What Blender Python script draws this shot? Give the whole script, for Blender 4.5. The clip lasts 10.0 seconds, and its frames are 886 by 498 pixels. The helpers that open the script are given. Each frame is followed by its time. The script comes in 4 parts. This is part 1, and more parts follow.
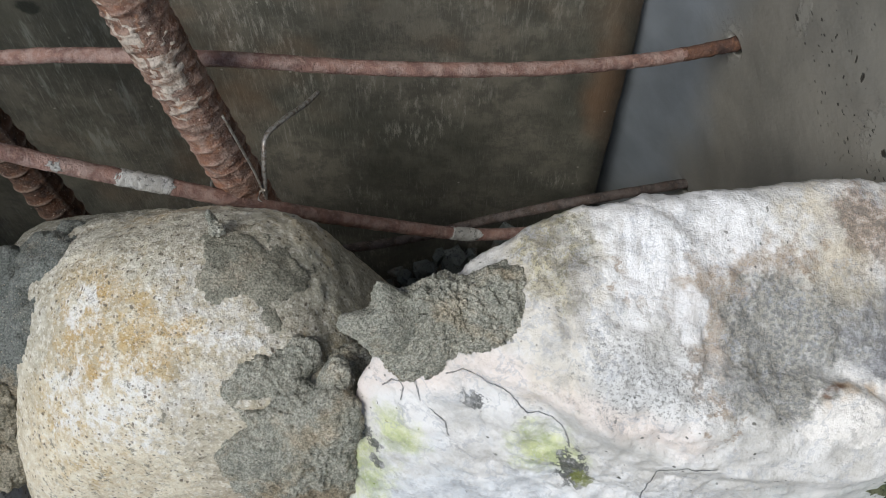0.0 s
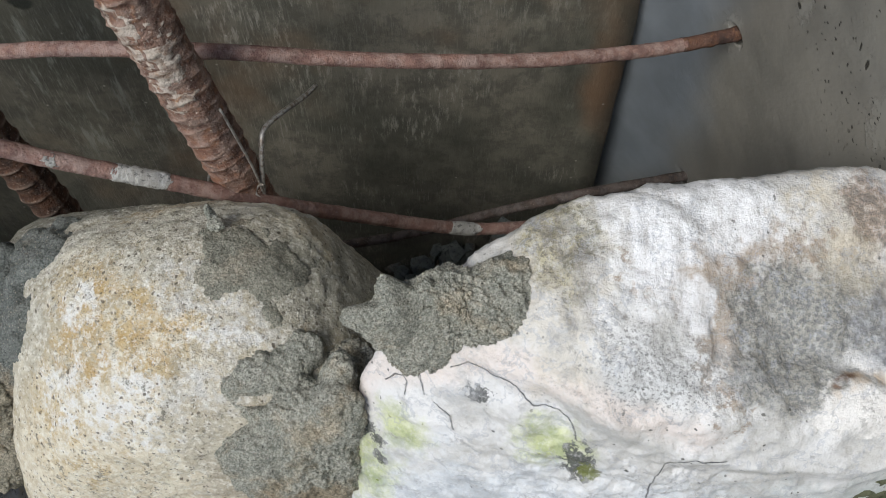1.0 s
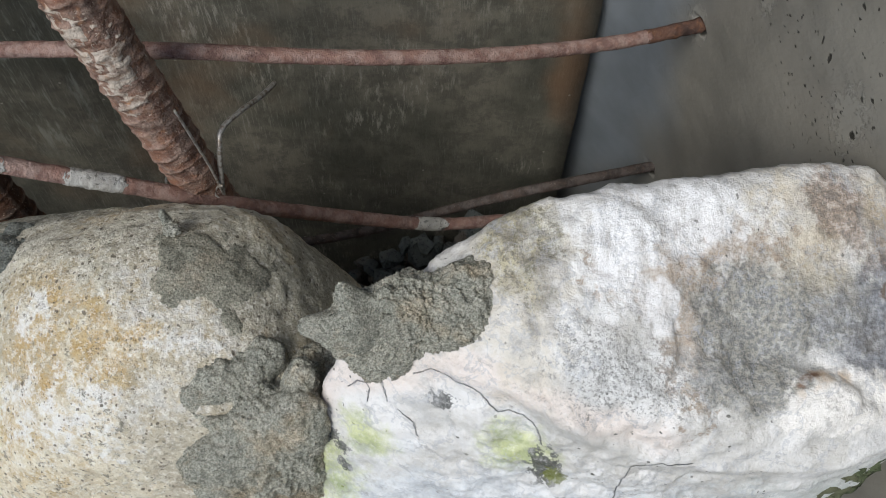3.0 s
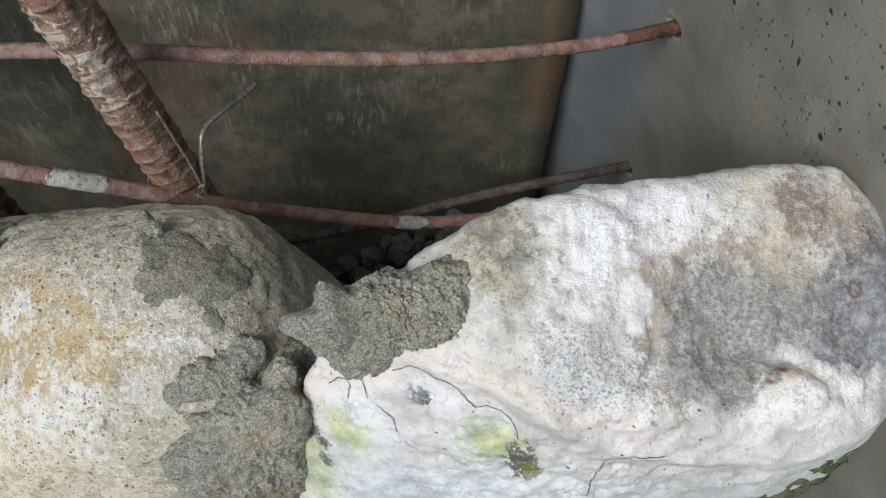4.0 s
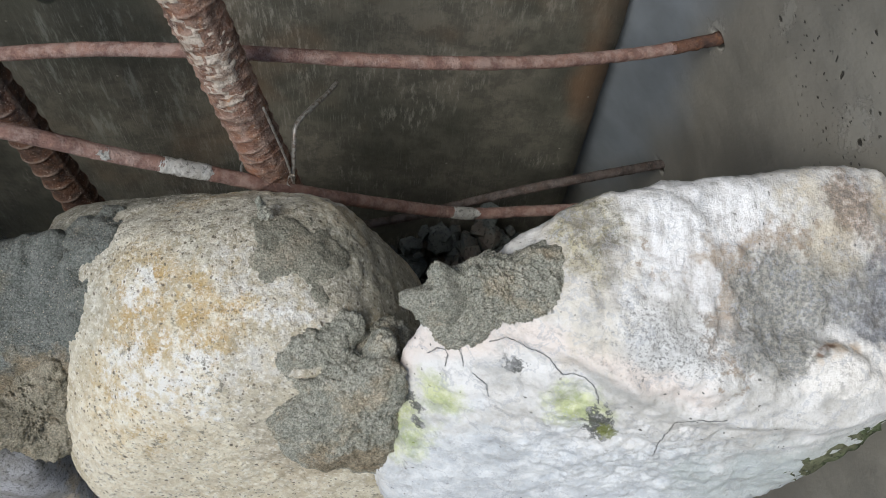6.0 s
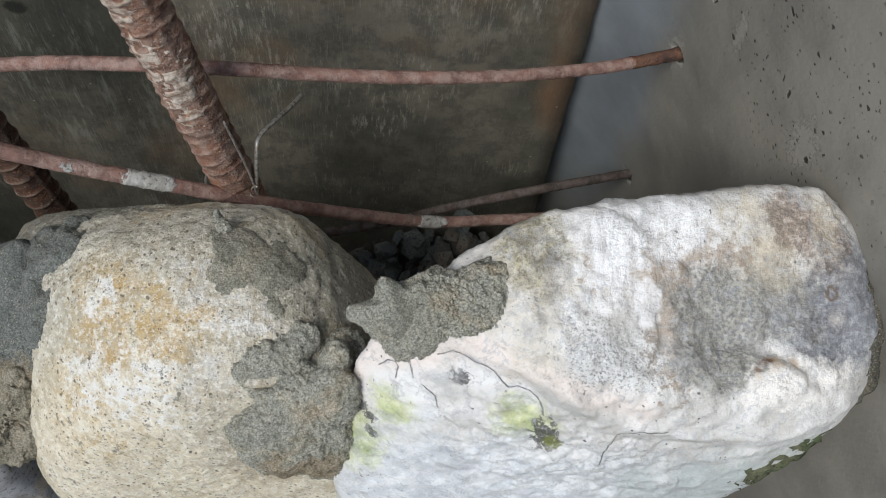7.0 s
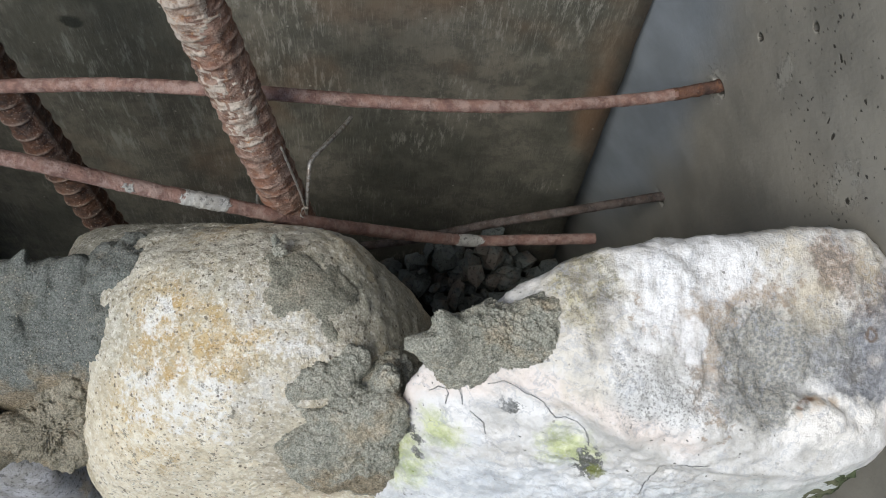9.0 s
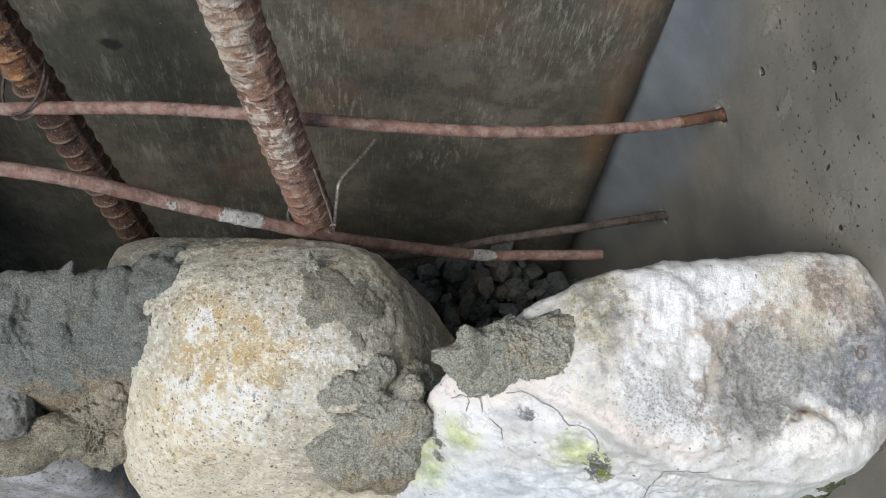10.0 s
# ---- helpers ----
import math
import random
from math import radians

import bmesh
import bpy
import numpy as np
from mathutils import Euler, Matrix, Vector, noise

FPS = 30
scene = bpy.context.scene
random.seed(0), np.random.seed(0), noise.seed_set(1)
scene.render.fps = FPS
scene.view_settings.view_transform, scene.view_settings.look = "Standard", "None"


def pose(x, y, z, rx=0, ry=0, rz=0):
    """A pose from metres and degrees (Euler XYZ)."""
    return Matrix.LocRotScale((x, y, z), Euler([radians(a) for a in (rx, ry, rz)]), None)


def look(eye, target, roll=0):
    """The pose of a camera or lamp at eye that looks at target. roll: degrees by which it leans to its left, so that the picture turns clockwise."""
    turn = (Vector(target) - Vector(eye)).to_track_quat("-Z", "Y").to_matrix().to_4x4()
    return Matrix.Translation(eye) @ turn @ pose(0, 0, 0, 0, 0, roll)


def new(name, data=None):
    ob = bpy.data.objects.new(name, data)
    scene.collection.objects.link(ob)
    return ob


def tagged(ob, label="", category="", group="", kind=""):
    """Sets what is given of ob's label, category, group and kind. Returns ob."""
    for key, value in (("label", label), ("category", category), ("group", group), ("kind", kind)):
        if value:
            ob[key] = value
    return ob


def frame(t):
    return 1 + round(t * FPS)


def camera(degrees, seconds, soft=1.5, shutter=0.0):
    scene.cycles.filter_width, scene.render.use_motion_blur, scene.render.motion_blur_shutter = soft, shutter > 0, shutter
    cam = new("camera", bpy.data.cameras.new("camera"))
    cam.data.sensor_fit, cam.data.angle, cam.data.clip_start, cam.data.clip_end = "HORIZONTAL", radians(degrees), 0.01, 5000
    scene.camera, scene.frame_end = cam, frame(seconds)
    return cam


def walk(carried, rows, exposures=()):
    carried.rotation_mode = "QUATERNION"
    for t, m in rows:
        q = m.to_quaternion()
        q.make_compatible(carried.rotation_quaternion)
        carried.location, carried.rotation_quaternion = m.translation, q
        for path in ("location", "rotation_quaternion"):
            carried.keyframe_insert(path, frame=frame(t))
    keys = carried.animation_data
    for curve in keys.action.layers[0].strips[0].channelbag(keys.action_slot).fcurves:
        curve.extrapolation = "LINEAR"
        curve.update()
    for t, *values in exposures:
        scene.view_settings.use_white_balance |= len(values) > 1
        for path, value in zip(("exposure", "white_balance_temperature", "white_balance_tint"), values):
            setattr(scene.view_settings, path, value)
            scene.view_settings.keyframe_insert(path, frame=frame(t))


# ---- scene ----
cam = camera(52.3, 10.0, soft=1.0)
METRES, EYE, TILT, LEAN, TURN = 0.36, 0.8, -60.0, 0.0, 0.0
ROWS = [
    (0.0, 0.0, 0.0, 0.0, 0.0, 0.0, -0.0),
    (0.5, -0.0213, 0.0422, -0.0014, -0.19, -0.1, 0.31),
    (1.0, -0.0135, 0.0167, -0.0086, -0.44, -0.09, 0.5),
    (1.5, -0.0167, 0.0091, -0.0264, -1.05, -0.33, 0.92),
    (2.0, -0.004, 0.0383, -0.0231, -1.63, -0.6, 1.23),
    (2.5, -0.005, 0.0531, 0.0162, -1.96, -0.83, 1.34),
    (4.0, 0.0104, 0.0133, 0.0204, -3.13, -1.36, 1.55),
    (4.5, -0.0144, -0.0242, 0.0075, -3.28, -1.4, 1.53),
    (5.0, -0.0059, -0.0314, 0.0109, -4.44, -1.89, 1.35),
    (5.5, -0.1245, -0.1028, 0.0276, -4.37, -1.96, 0.96),
    (7.0, -0.0901, -0.1708, 0.0428, -4.37, -1.97, 0.16),
    (7.5, -0.0929, -0.1676, 0.0476, -4.35, -1.91, 0.14),
    (8.0, -0.1528, -0.1903, 0.0604, -4.21, -1.84, -0.2),
    (8.5, -0.2377, -0.1754, 0.0893, -3.79, -2.41, -1.25),
    (9.0, -0.1664, -0.2087, 0.1029, -3.84, -2.35, -1.47),
    (9.5, -0.1592, -0.31, 0.1161, -3.91, -1.99, -1.78),
    (10.0, -0.2173, -0.3235, 0.1322, -3.87, -2.1, -2.29),
]
BETWEEN = [
    (2.7, (-0.0007, 0.0141, 0.7870), (0.0634, 0.9816, -0.9622), 1.89),
    (3.8, (0.0075, 0.0076, 0.8040), (0.1109, 0.9682, -0.9472), 3.76),
    (5.7, (-0.0583, -0.0194, 0.8417), (0.0863, 0.9210, -0.9176), 6.78),
    (6.8, (-0.0376, -0.0187, 0.8534), (0.1122, 0.9275, -0.9023), 7.65),
]
walk(cam, sorted([(t, pose(0, 0, EYE, TILT, LEAN, TURN) @ pose(METRES * x, METRES * y, METRES * z, 90 + pitch, roll, yaw)) for t, x, y, z, yaw, pitch, roll in ROWS] + [(t, look(eye, target, roll)) for t, eye, target, roll in BETWEEN], key=lambda row: row[0]),
     exposures=[(0.0, -0.18), (5.5, -0.17), (8.0, -0.09), (10.0, -0.03)])

# ---- world and light ----
world = bpy.data.worlds.new("world")
scene.world = world
world.use_nodes = True
wn, wl = world.node_tree.nodes, world.node_tree.links
wn.clear()
SUN_EL, SUN_AZ = 50.0, 215.0          # azimuth clockwise from +y
sky = wn.new("ShaderNodeTexSky")
sky.sky_type, sky.sun_disc = "NISHITA", False
sky.sun_elevation, sky.sun_rotation = radians(SUN_EL), radians(SUN_AZ)
wbg = wn.new("ShaderNodeBackground")
wbg.inputs[1].default_value = 0.15
wout = wn.new("ShaderNodeOutputWorld")
wl.new(sky.outputs[0], wbg.inputs[0])
wl.new(wbg.outputs[0], wout.inputs[0])
sun = new("sun", bpy.data.lights.new("sun", "SUN"))
sun.data.energy, sun.data.angle, sun.data.color = 3.3, radians(28), (1.0, 0.985, 0.935)
_d = Vector((math.sin(radians(SUN_AZ)) * math.cos(radians(SUN_EL)), math.cos(radians(SUN_AZ)) * math.cos(radians(SUN_EL)), math.sin(radians(SUN_EL))))
sun.matrix_world = look(_d * 10, (0, 0, 0))


# ---- materials ----
class Mat:
    """Small builder for node materials in world metres."""

    def __init__(self, name, rough=0.85, spec=0.3, metal=0.0):
        self.m = bpy.data.materials.new(name)
        self.m.use_nodes = True
        self.nt = self.m.node_tree
        self.nt.nodes.clear()
        self.out = self.add("ShaderNodeOutputMaterial")
        self.b = self.add("ShaderNodeBsdfPrincipled")
        self.b.inputs["Roughness"].default_value = rough
        self.b.inputs["Specular IOR Level"].default_value = spec
        self.b.inputs["Metallic"].default_value = metal
        self.link(self.b.outputs[0], self.out.inputs[0])
        self.pos = self.add("ShaderNodeNewGeometry").outputs["Position"]

    def add(self, kind):
        return self.nt.nodes.new(kind)

    def link(self, a, b):
        self.nt.links.new(a, b)

    def put(self, v, sock):
        if hasattr(v, "is_output"):
            self.link(v, sock)
        elif isinstance(v, (int, float)):
            sock.default_value = v
        else:
            sock.default_value = (*v, 1.0) if len(v) == 3 and sock.type == "RGBA" else v

    def math(self, op, a, b=0.0, clamp=False):
        n = self.add("ShaderNodeMath")
        n.operation, n.use_clamp = op, clamp
        self.put(a, n.inputs[0])
        self.put(b, n.inputs[1])
        return n.outputs[0]

    def vec(self, op, a, b):
        n = self.add("ShaderNodeVectorMath")
        n.operation = op
        self.put(a, n.inputs[0])
        self.put(b, n.inputs[1])
        return n.outputs["Value"] if op in ("LENGTH", "DISTANCE", "DOT_PRODUCT") else n.outputs[0]

    def noise(self, scale, detail=4.0, rough=0.6, vec=None, distort=0.0, colour=False):
        n = self.add("ShaderNodeTexNoise")
        n.inputs["Scale"].default_value = scale
        n.inputs["Detail"].default_value = detail
        n.inputs["Roughness"].default_value = rough
        n.inputs["Distortion"].default_value = distort
        self.link(vec or self.pos, n.inputs["Vector"])
        return n.outputs["Color" if colour else "Fac"]

    def voro(self, scale, feature="F1", vec=None, rand=1.0):
        n = self.add("ShaderNodeTexVoronoi")
        n.feature = feature
        n.inputs["Scale"].default_value = scale
        n.inputs["Randomness"].default_value = rand
        self.link(vec or self.pos, n.inputs["Vector"])
        return n.outputs[0]

    def step(self, v, lo, hi, a=0.0, b=1.0):
        n = self.add("ShaderNodeMapRange")
        n.interpolation_type = "SMOOTHSTEP"
        self.put(v, n.inputs[0])
        for i, k in enumerate((lo, hi, a, b)):
            n.inputs[i + 1].default_value = k
        return n.outputs[0]

    def stretch(self, sx, sy, sz, rot=(0, 0, 0), vec=None):
        n = self.add("ShaderNodeMapping")
        n.inputs["Scale"].default_value = (sx, sy, sz)
        n.inputs["Rotation"].default_value = [radians(a) for a in rot]
        self.link(vec or self.pos, n.inputs["Vector"])
        return n.outputs[0]

    def warped(self, scale, amount, detail=3.0):
        c = self.noise(scale, detail, 0.6, colour=True)
        n = self.vec("SUBTRACT", c, (0.5, 0.5, 0.5))
        s = self.vec("MULTIPLY", n, (amount, amount, amount))
        return self.vec("ADD", self.pos, s)

    def spot(self, at, size, lo=0.75, hi=1.05, vec=None, turn=(0, 0, 0)):
        """1 inside an ellipsoid stain round a place, 0 outside, with a worn edge."""
        d = self.vec("SUBTRACT", vec or self.pos, at)
        if any(turn):
            n = self.add("ShaderNodeMapping")
            n.inputs["Rotation"].default_value = [radians(a) for a in turn]
            self.link(d, n.inputs["Vector"])
            d = n.outputs[0]
        size = (size, size, size) if isinstance(size, (int, float)) else size
        d = self.vec("DIVIDE", d, size)
        return self.step(self.vec("LENGTH", d, (0, 0, 0)), lo, hi, 1.0, 0.0)

    def patch(self, spots, vec=None, scale=80, amp=2.6, sharp=0.14, detail=6):
        """Union of ellipsoid stains (place, size) with a ragged, broken edge."""
        best = None
        for at, size in spots:
            size = (size, size, size) if isinstance(size, (int, float)) else size
            d = self.vec("DIVIDE", self.vec("SUBTRACT", vec or self.pos, at), size)
            f = self.math("SUBTRACT", 1.0, self.vec("LENGTH", d, (0, 0, 0)))
            best = f if best is None else self.math("MAXIMUM", best, f)
        rag = self.math("MULTIPLY", self.math("SUBTRACT", self.noise(scale, detail, 0.72), 0.5), amp)
        return self.step(self.math("ADD", best, rag), -sharp, sharp)

    def dots(self, scale, radius, share, vec=None):
        """Scattered round dots: radius in cells, share of the cells that have one."""
        n = self.add("ShaderNodeTexVoronoi")
        n.inputs["Scale"].default_value = scale
        self.link(vec or self.pos, n.inputs["Vector"])
        sep = self.add("ShaderNodeSeparateColor")
        self.link(n.outputs["Color"], sep.inputs[0])
        size = self.math("MULTIPLY", sep.outputs[1], radius)
        d = self.math("SUBTRACT", n.outputs["Distance"], size)
        return self.mul(self.step(d, 0.0, 0.08, 1.0, 0.0), self.step(sep.outputs[0], share - 0.01, share + 0.01, 1.0, 0.0))

    def edges(self, lo, hi):
        g = self.add("ShaderNodeNewGeometry")
        return self.step(g.outputs["Pointiness"], lo, hi)

    def line(self, pts, lo, hi, vec=None, flat=None):
        """1 on the line through the points, 0 further than hi from it; with flat, as pressed flat along that way."""
        def press(v):
            return v - Vector(flat).normalized() * v.dot(Vector(flat).normalized()) if flat else v
        best, at = None, vec or self.pos
        if flat:
            n = Vector(flat).normalized()
            s = self.add("ShaderNodeVectorMath")
            s.operation = "SCALE"
            s.inputs[0].default_value = n
            self.link(self.vec("DOT_PRODUCT", at, n), s.inputs["Scale"])
            at = self.vec("SUBTRACT", at, s.outputs[0])
        for a, b in zip(pts, pts[1:]):
            a, ba = press(Vector(a)), press(Vector(b) - Vector(a))
            pa = self.vec("SUBTRACT", at, a)
            h = self.math("DIVIDE", self.vec("DOT_PRODUCT", pa, ba), ba.length_squared, True)
            n = self.add("ShaderNodeVectorMath")
            n.operation = "SCALE"
            n.inputs[0].default_value = ba
            self.link(h, n.inputs["Scale"])
            d = self.vec("LENGTH", self.vec("SUBTRACT", pa, n.outputs[0]), (0, 0, 0))
            best = d if best is None else self.math("MINIMUM", best, d)
        return self.step(best, lo, hi, 1.0, 0.0)

    def top(self, *masks):
        v = masks[0]
        for m in masks[1:]:
            v = self.math("MAXIMUM", v, m)
        return v

    def mul(self, a, b):
        return self.math("MULTIPLY", a, b, True)

    def mix(self, fac, a, b, mode="MIX"):
        n = self.add("ShaderNodeMix")
        n.data_type, n.blend_type = "RGBA", mode
        self.put(fac, n.inputs[0])
        self.put(a, n.inputs[6])
        self.put(b, n.inputs[7])
        return n.outputs[2]

    def bump(self, height, dist, strength=1.0):
        n = self.add("ShaderNodeBump")
        n.inputs["Strength"].default_value = strength
        n.inputs["Distance"].default_value = dist
        self.link(height, n.inputs["Height"])
        if self.b.inputs["Normal"].is_linked:
            self.link(self.b.inputs["Normal"].links[0].from_socket, n.inputs["Normal"])
        self.link(n.outputs[0], self.b.inputs["Normal"])

    def done(self, colour, rough=None):
        self.put(colour, self.b.inputs["Base Color"])
        if rough is not None:
            self.put(rough, self.b.inputs["Roughness"])
        return self.m


def mortar_material(name="mortar", base=(0.49, 0.485, 0.425), sand=(0.56, 0.49, 0.38), slope=None):
    k = Mat(name, 0.92, 0.2)
    grain, big = k.noise(820, 4, 0.75), k.noise(30, 5, 0.65)
    c = k.mix(k.step(big, 0.52, 0.68), base, sand)
    if slope:
        c = k.mix(k.mul(k.patch(slope, k.warped(30, 0.02), 60, 2.0, 0.3), 0.8), c, (0.40, 0.32, 0.22))
    c = k.mix(k.step(k.noise(90, 5, 0.7), 0.4, 0.6), k.mix(1.0, c, (0.78, 0.8, 0.8), "MULTIPLY"), c)
    c = k.mix(k.step(grain, 0.42, 0.6), k.mix(1.0, c, (0.6, 0.6, 0.58), "MULTIPLY"), k.mix(1.0, c, (1.2, 1.19, 1.16), "MULTIPLY"))
    c = k.mix(k.mul(k.dots(900, 0.42, 0.16), 0.7), c, (0.56, 0.50, 0.40))
    c = k.mix(k.mul(k.dots(800, 0.42, 0.10, k.vec("ADD", k.pos, (3, 1, 2))), 0.75), c, (0.05, 0.05, 0.045))
    k.bump(grain, 0.0022, 0.9)
    k.bump(k.noise(170, 5, 0.7), 0.004, 0.8)
    return k.done(c)


def rust_material(name, dusty=0.5, pale=(0.40, 0.30, 0.25), red=(0.19, 0.085, 0.05), dark=(0.05, 0.03, 0.025), ridge=0.7, orange=(0.33, 0.15, 0.06), fleck=1.0):
    k = Mat(name, 0.8, 0.3)
    n1, n2 = k.noise(60, 5, 0.65), k.noise(240, 4, 0.7)
    c = k.mix(k.step(n1, 0.35, 0.65), dark, red)
    c = k.mix(k.step(n2, 0.5, 0.7), c, orange)
    c = k.mix(k.mul(k.step(k.noise(95, 5, 0.7), 0.42, 0.62), dusty), c, pale)
    c = k.mix(k.mul(k.step(k.noise(700, 3, 0.6), 0.62, 0.7), fleck), c, (0.52, 0.44, 0.37))
    c = k.mix(k.mul(k.edges(0.505, 0.56), ridge), c, pale)
    k.bump(k.noise(500, 4, 0.7), 0.0014, 0.9)
    k.bump(n2, 0.002, 0.6)
    return k.done(c)


def concrete_material():
    k = Mat("cast_concrete", 0.5, 0.4)
    n = k.noise(9, 6, 0.65)
    c = k.mix(k.step(n, 0.36, 0.64), (0.18, 0.172, 0.15), (0.258, 0.243, 0.21))
    w, wf = k.warped(9, 0.06), k.warped(160, 0.006, 4)
    c = k.mix(k.mul(k.step(k.noise(26, 5, 0.7), 0.5, 0.66), 0.25), c, (0.27, 0.255, 0.215))
    # bluish sky sheen painted into the colour towards the formwork board
    blue = k.spot((0.17, 0.535, 0.28), (0.2, 0.115, 0.36), 0.55, 1.05, w)
    c = k.mix(k.mul(blue, 0.9), c, k.mix(k.step(k.noise(14, 4, 0.6), 0.35, 0.65), (0.13, 0.15, 0.17), (0.18, 0.205, 0.23)))
    # scraped pale places round the bar and below
    scrape = k.patch([((0.207, 0.378, 0.417), (0.01, 0.006, 0.016)), ((0.20, 0.437, 0.331), (0.012, 0.009, 0.016)), ((0.231, 0.29, 0.416), (0.012, 0.012, 0.02)), ((0.194, 0.425, 0.455), (0.01, 0.006, 0.016))], wf, 240, 4.0, 0.2)
    c = k.mix(k.mul(scrape, 0.35), c, (0.36, 0.35, 0.31))
    area = k.step(k.noise(20, 3, 0.6), 0.42, 0.56)
    holes = k.top(k.mul(k.dots(170, 0.26, 0.16, wf), area), k.mul(k.dots(330, 0.34, 0.16, wf), area))
    holes = k.mul(holes, k.spot((0.22, 0.25, 0.50), (0.3, 0.20, 0.16), 0.8, 1.05))
    marks = k.top(k.spot((0.2005, 0.4131, 0.4124), (0.01, 0.0024, 0.0042), 0.6, 1.0, wf), k.spot((0.2051, 0.3716, 0.4702), (0.01, 0.0032, 0.0036), 0.6, 1.0, wf), k.spot((0.2198, 0.3275, 0.4345), (0.01, 0.0012, 0.0032), 0.6, 1.0, wf),
                  k.spot((0.2223, 0.3182, 0.4310), (0.01, 0.0016, 0.0036), 0.6, 1.0, wf), k.spot((0.2116, 0.343, 0.4765), (0.01, 0.003, 0.0018), 0.6, 1.0, wf), k.spot((0.2098, 0.383, 0.408), (0.01, 0.003, 0.0015), 0.6, 1.0, wf),
                  k.spot((0.233, 0.283, 0.411), (0.01, 0.002, 0.003), 0.6, 1.0, wf), k.spot((0.2023, 0.4335, 0.331), (0.014, 0.0056, 0.0085), 0.7, 1.0, wf), k.spot((0.2187, 0.452, 0.131), (0.02, 0.006, 0.008), 0.7, 1.0, wf))
    pit = k.top(holes, marks)
    c = k.mix(pit, c, (0.045, 0.042, 0.034))
    k.bump(k.noise(300, 4, 0.6), 0.0006, 0.5)
    k.bump(scrape, 0.001, 0.5)
    k.bump(k.math("MULTIPLY", pit, -1.0), 0.002, 0.8)
    return k.done(c, k.step(n, 0.2, 0.8, 0.42, 0.62))


def board_material():
    k = Mat("formwork_ply", 0.6, 0.3)
    n = k.noise(6, 5, 0.65)
    c = k.mix(k.step(n, 0.38, 0.62), (0.082, 0.081, 0.064), (0.165, 0.152, 0.122))
    c = k.mix(k.mul(k.step(k.noise(40, 6, 0.75), 0.42, 0.6), 0.6), c, (0.055, 0.055, 0.045))
    streak = k.noise(10, 7, 0.8, k.stretch(20, 20, 3.6, (0, 9, 0)))
    scuff = k.top(k.step(k.noise(7, 3, 0.6), 0.5, 0.62), k.spot((0.06, 0.505, 0.36), (0.13, 0.2, 0.12), 0.3, 1.1, k.warped(12, 0.06)))
    c = k.mix(k.mul(k.mul(k.step(streak, 0.5, 0.62), scuff), 0.6), c, (0.34, 0.325, 0.28))
    fine = k.noise(14, 6, 0.75, k.stretch(46, 46, 3.0, (0, 4, 0)))
    c = k.mix(k.mul(k.mul(k.step(fine, 0.52, 0.66), k.step(k.noise(5, 4, 0.65), 0.42, 0.6)), 0.35), c, (0.36, 0.35, 0.31))
    rub = k.noise(10, 5, 0.7, k.stretch(10, 10, 2.2, (0, -32, 0)))
    c = k.mix(k.mul(k.mul(k.step(rub, 0.52, 0.66), k.spot((-0.30, 0.505, 0.2), (0.13, 0.2, 0.13), 0.4, 1.1)), 0.6), c, (0.25, 0.26, 0.23))
    c = k.mix(k.mul(k.spot((0.138, 0.505, 0.20), (0.022, 0.05, 0.08), 0.2, 1.1, k.warped(20, 0.03)), 0.6), c, (0.20, 0.115, 0.065))
    c = k.mix(k.mul(k.step(k.noise(4.2, 4, 0.6), 0.52, 0.66), 0.45), c, (0.20, 0.125, 0.075))
    c = k.mix(k.spot((-0.3186, 0.505, 0.2952), (0.012, 0.02, 0.009), 0.5, 1.0, k.warped(90, 0.012)), c, (0.03, 0.032, 0.026))
    c = k.mix(k.mul(k.dots(70, 0.09, 0.14), 0.6), c, (0.42, 0.40, 0.35))
    k.bump(streak, 0.0015, 0.4)
    k.bump(k.noise(160, 4, 0.6), 0.001, 0.5)
    return k.done(c, k.step(streak, 0.3, 0.7, 0.5, 0.75))


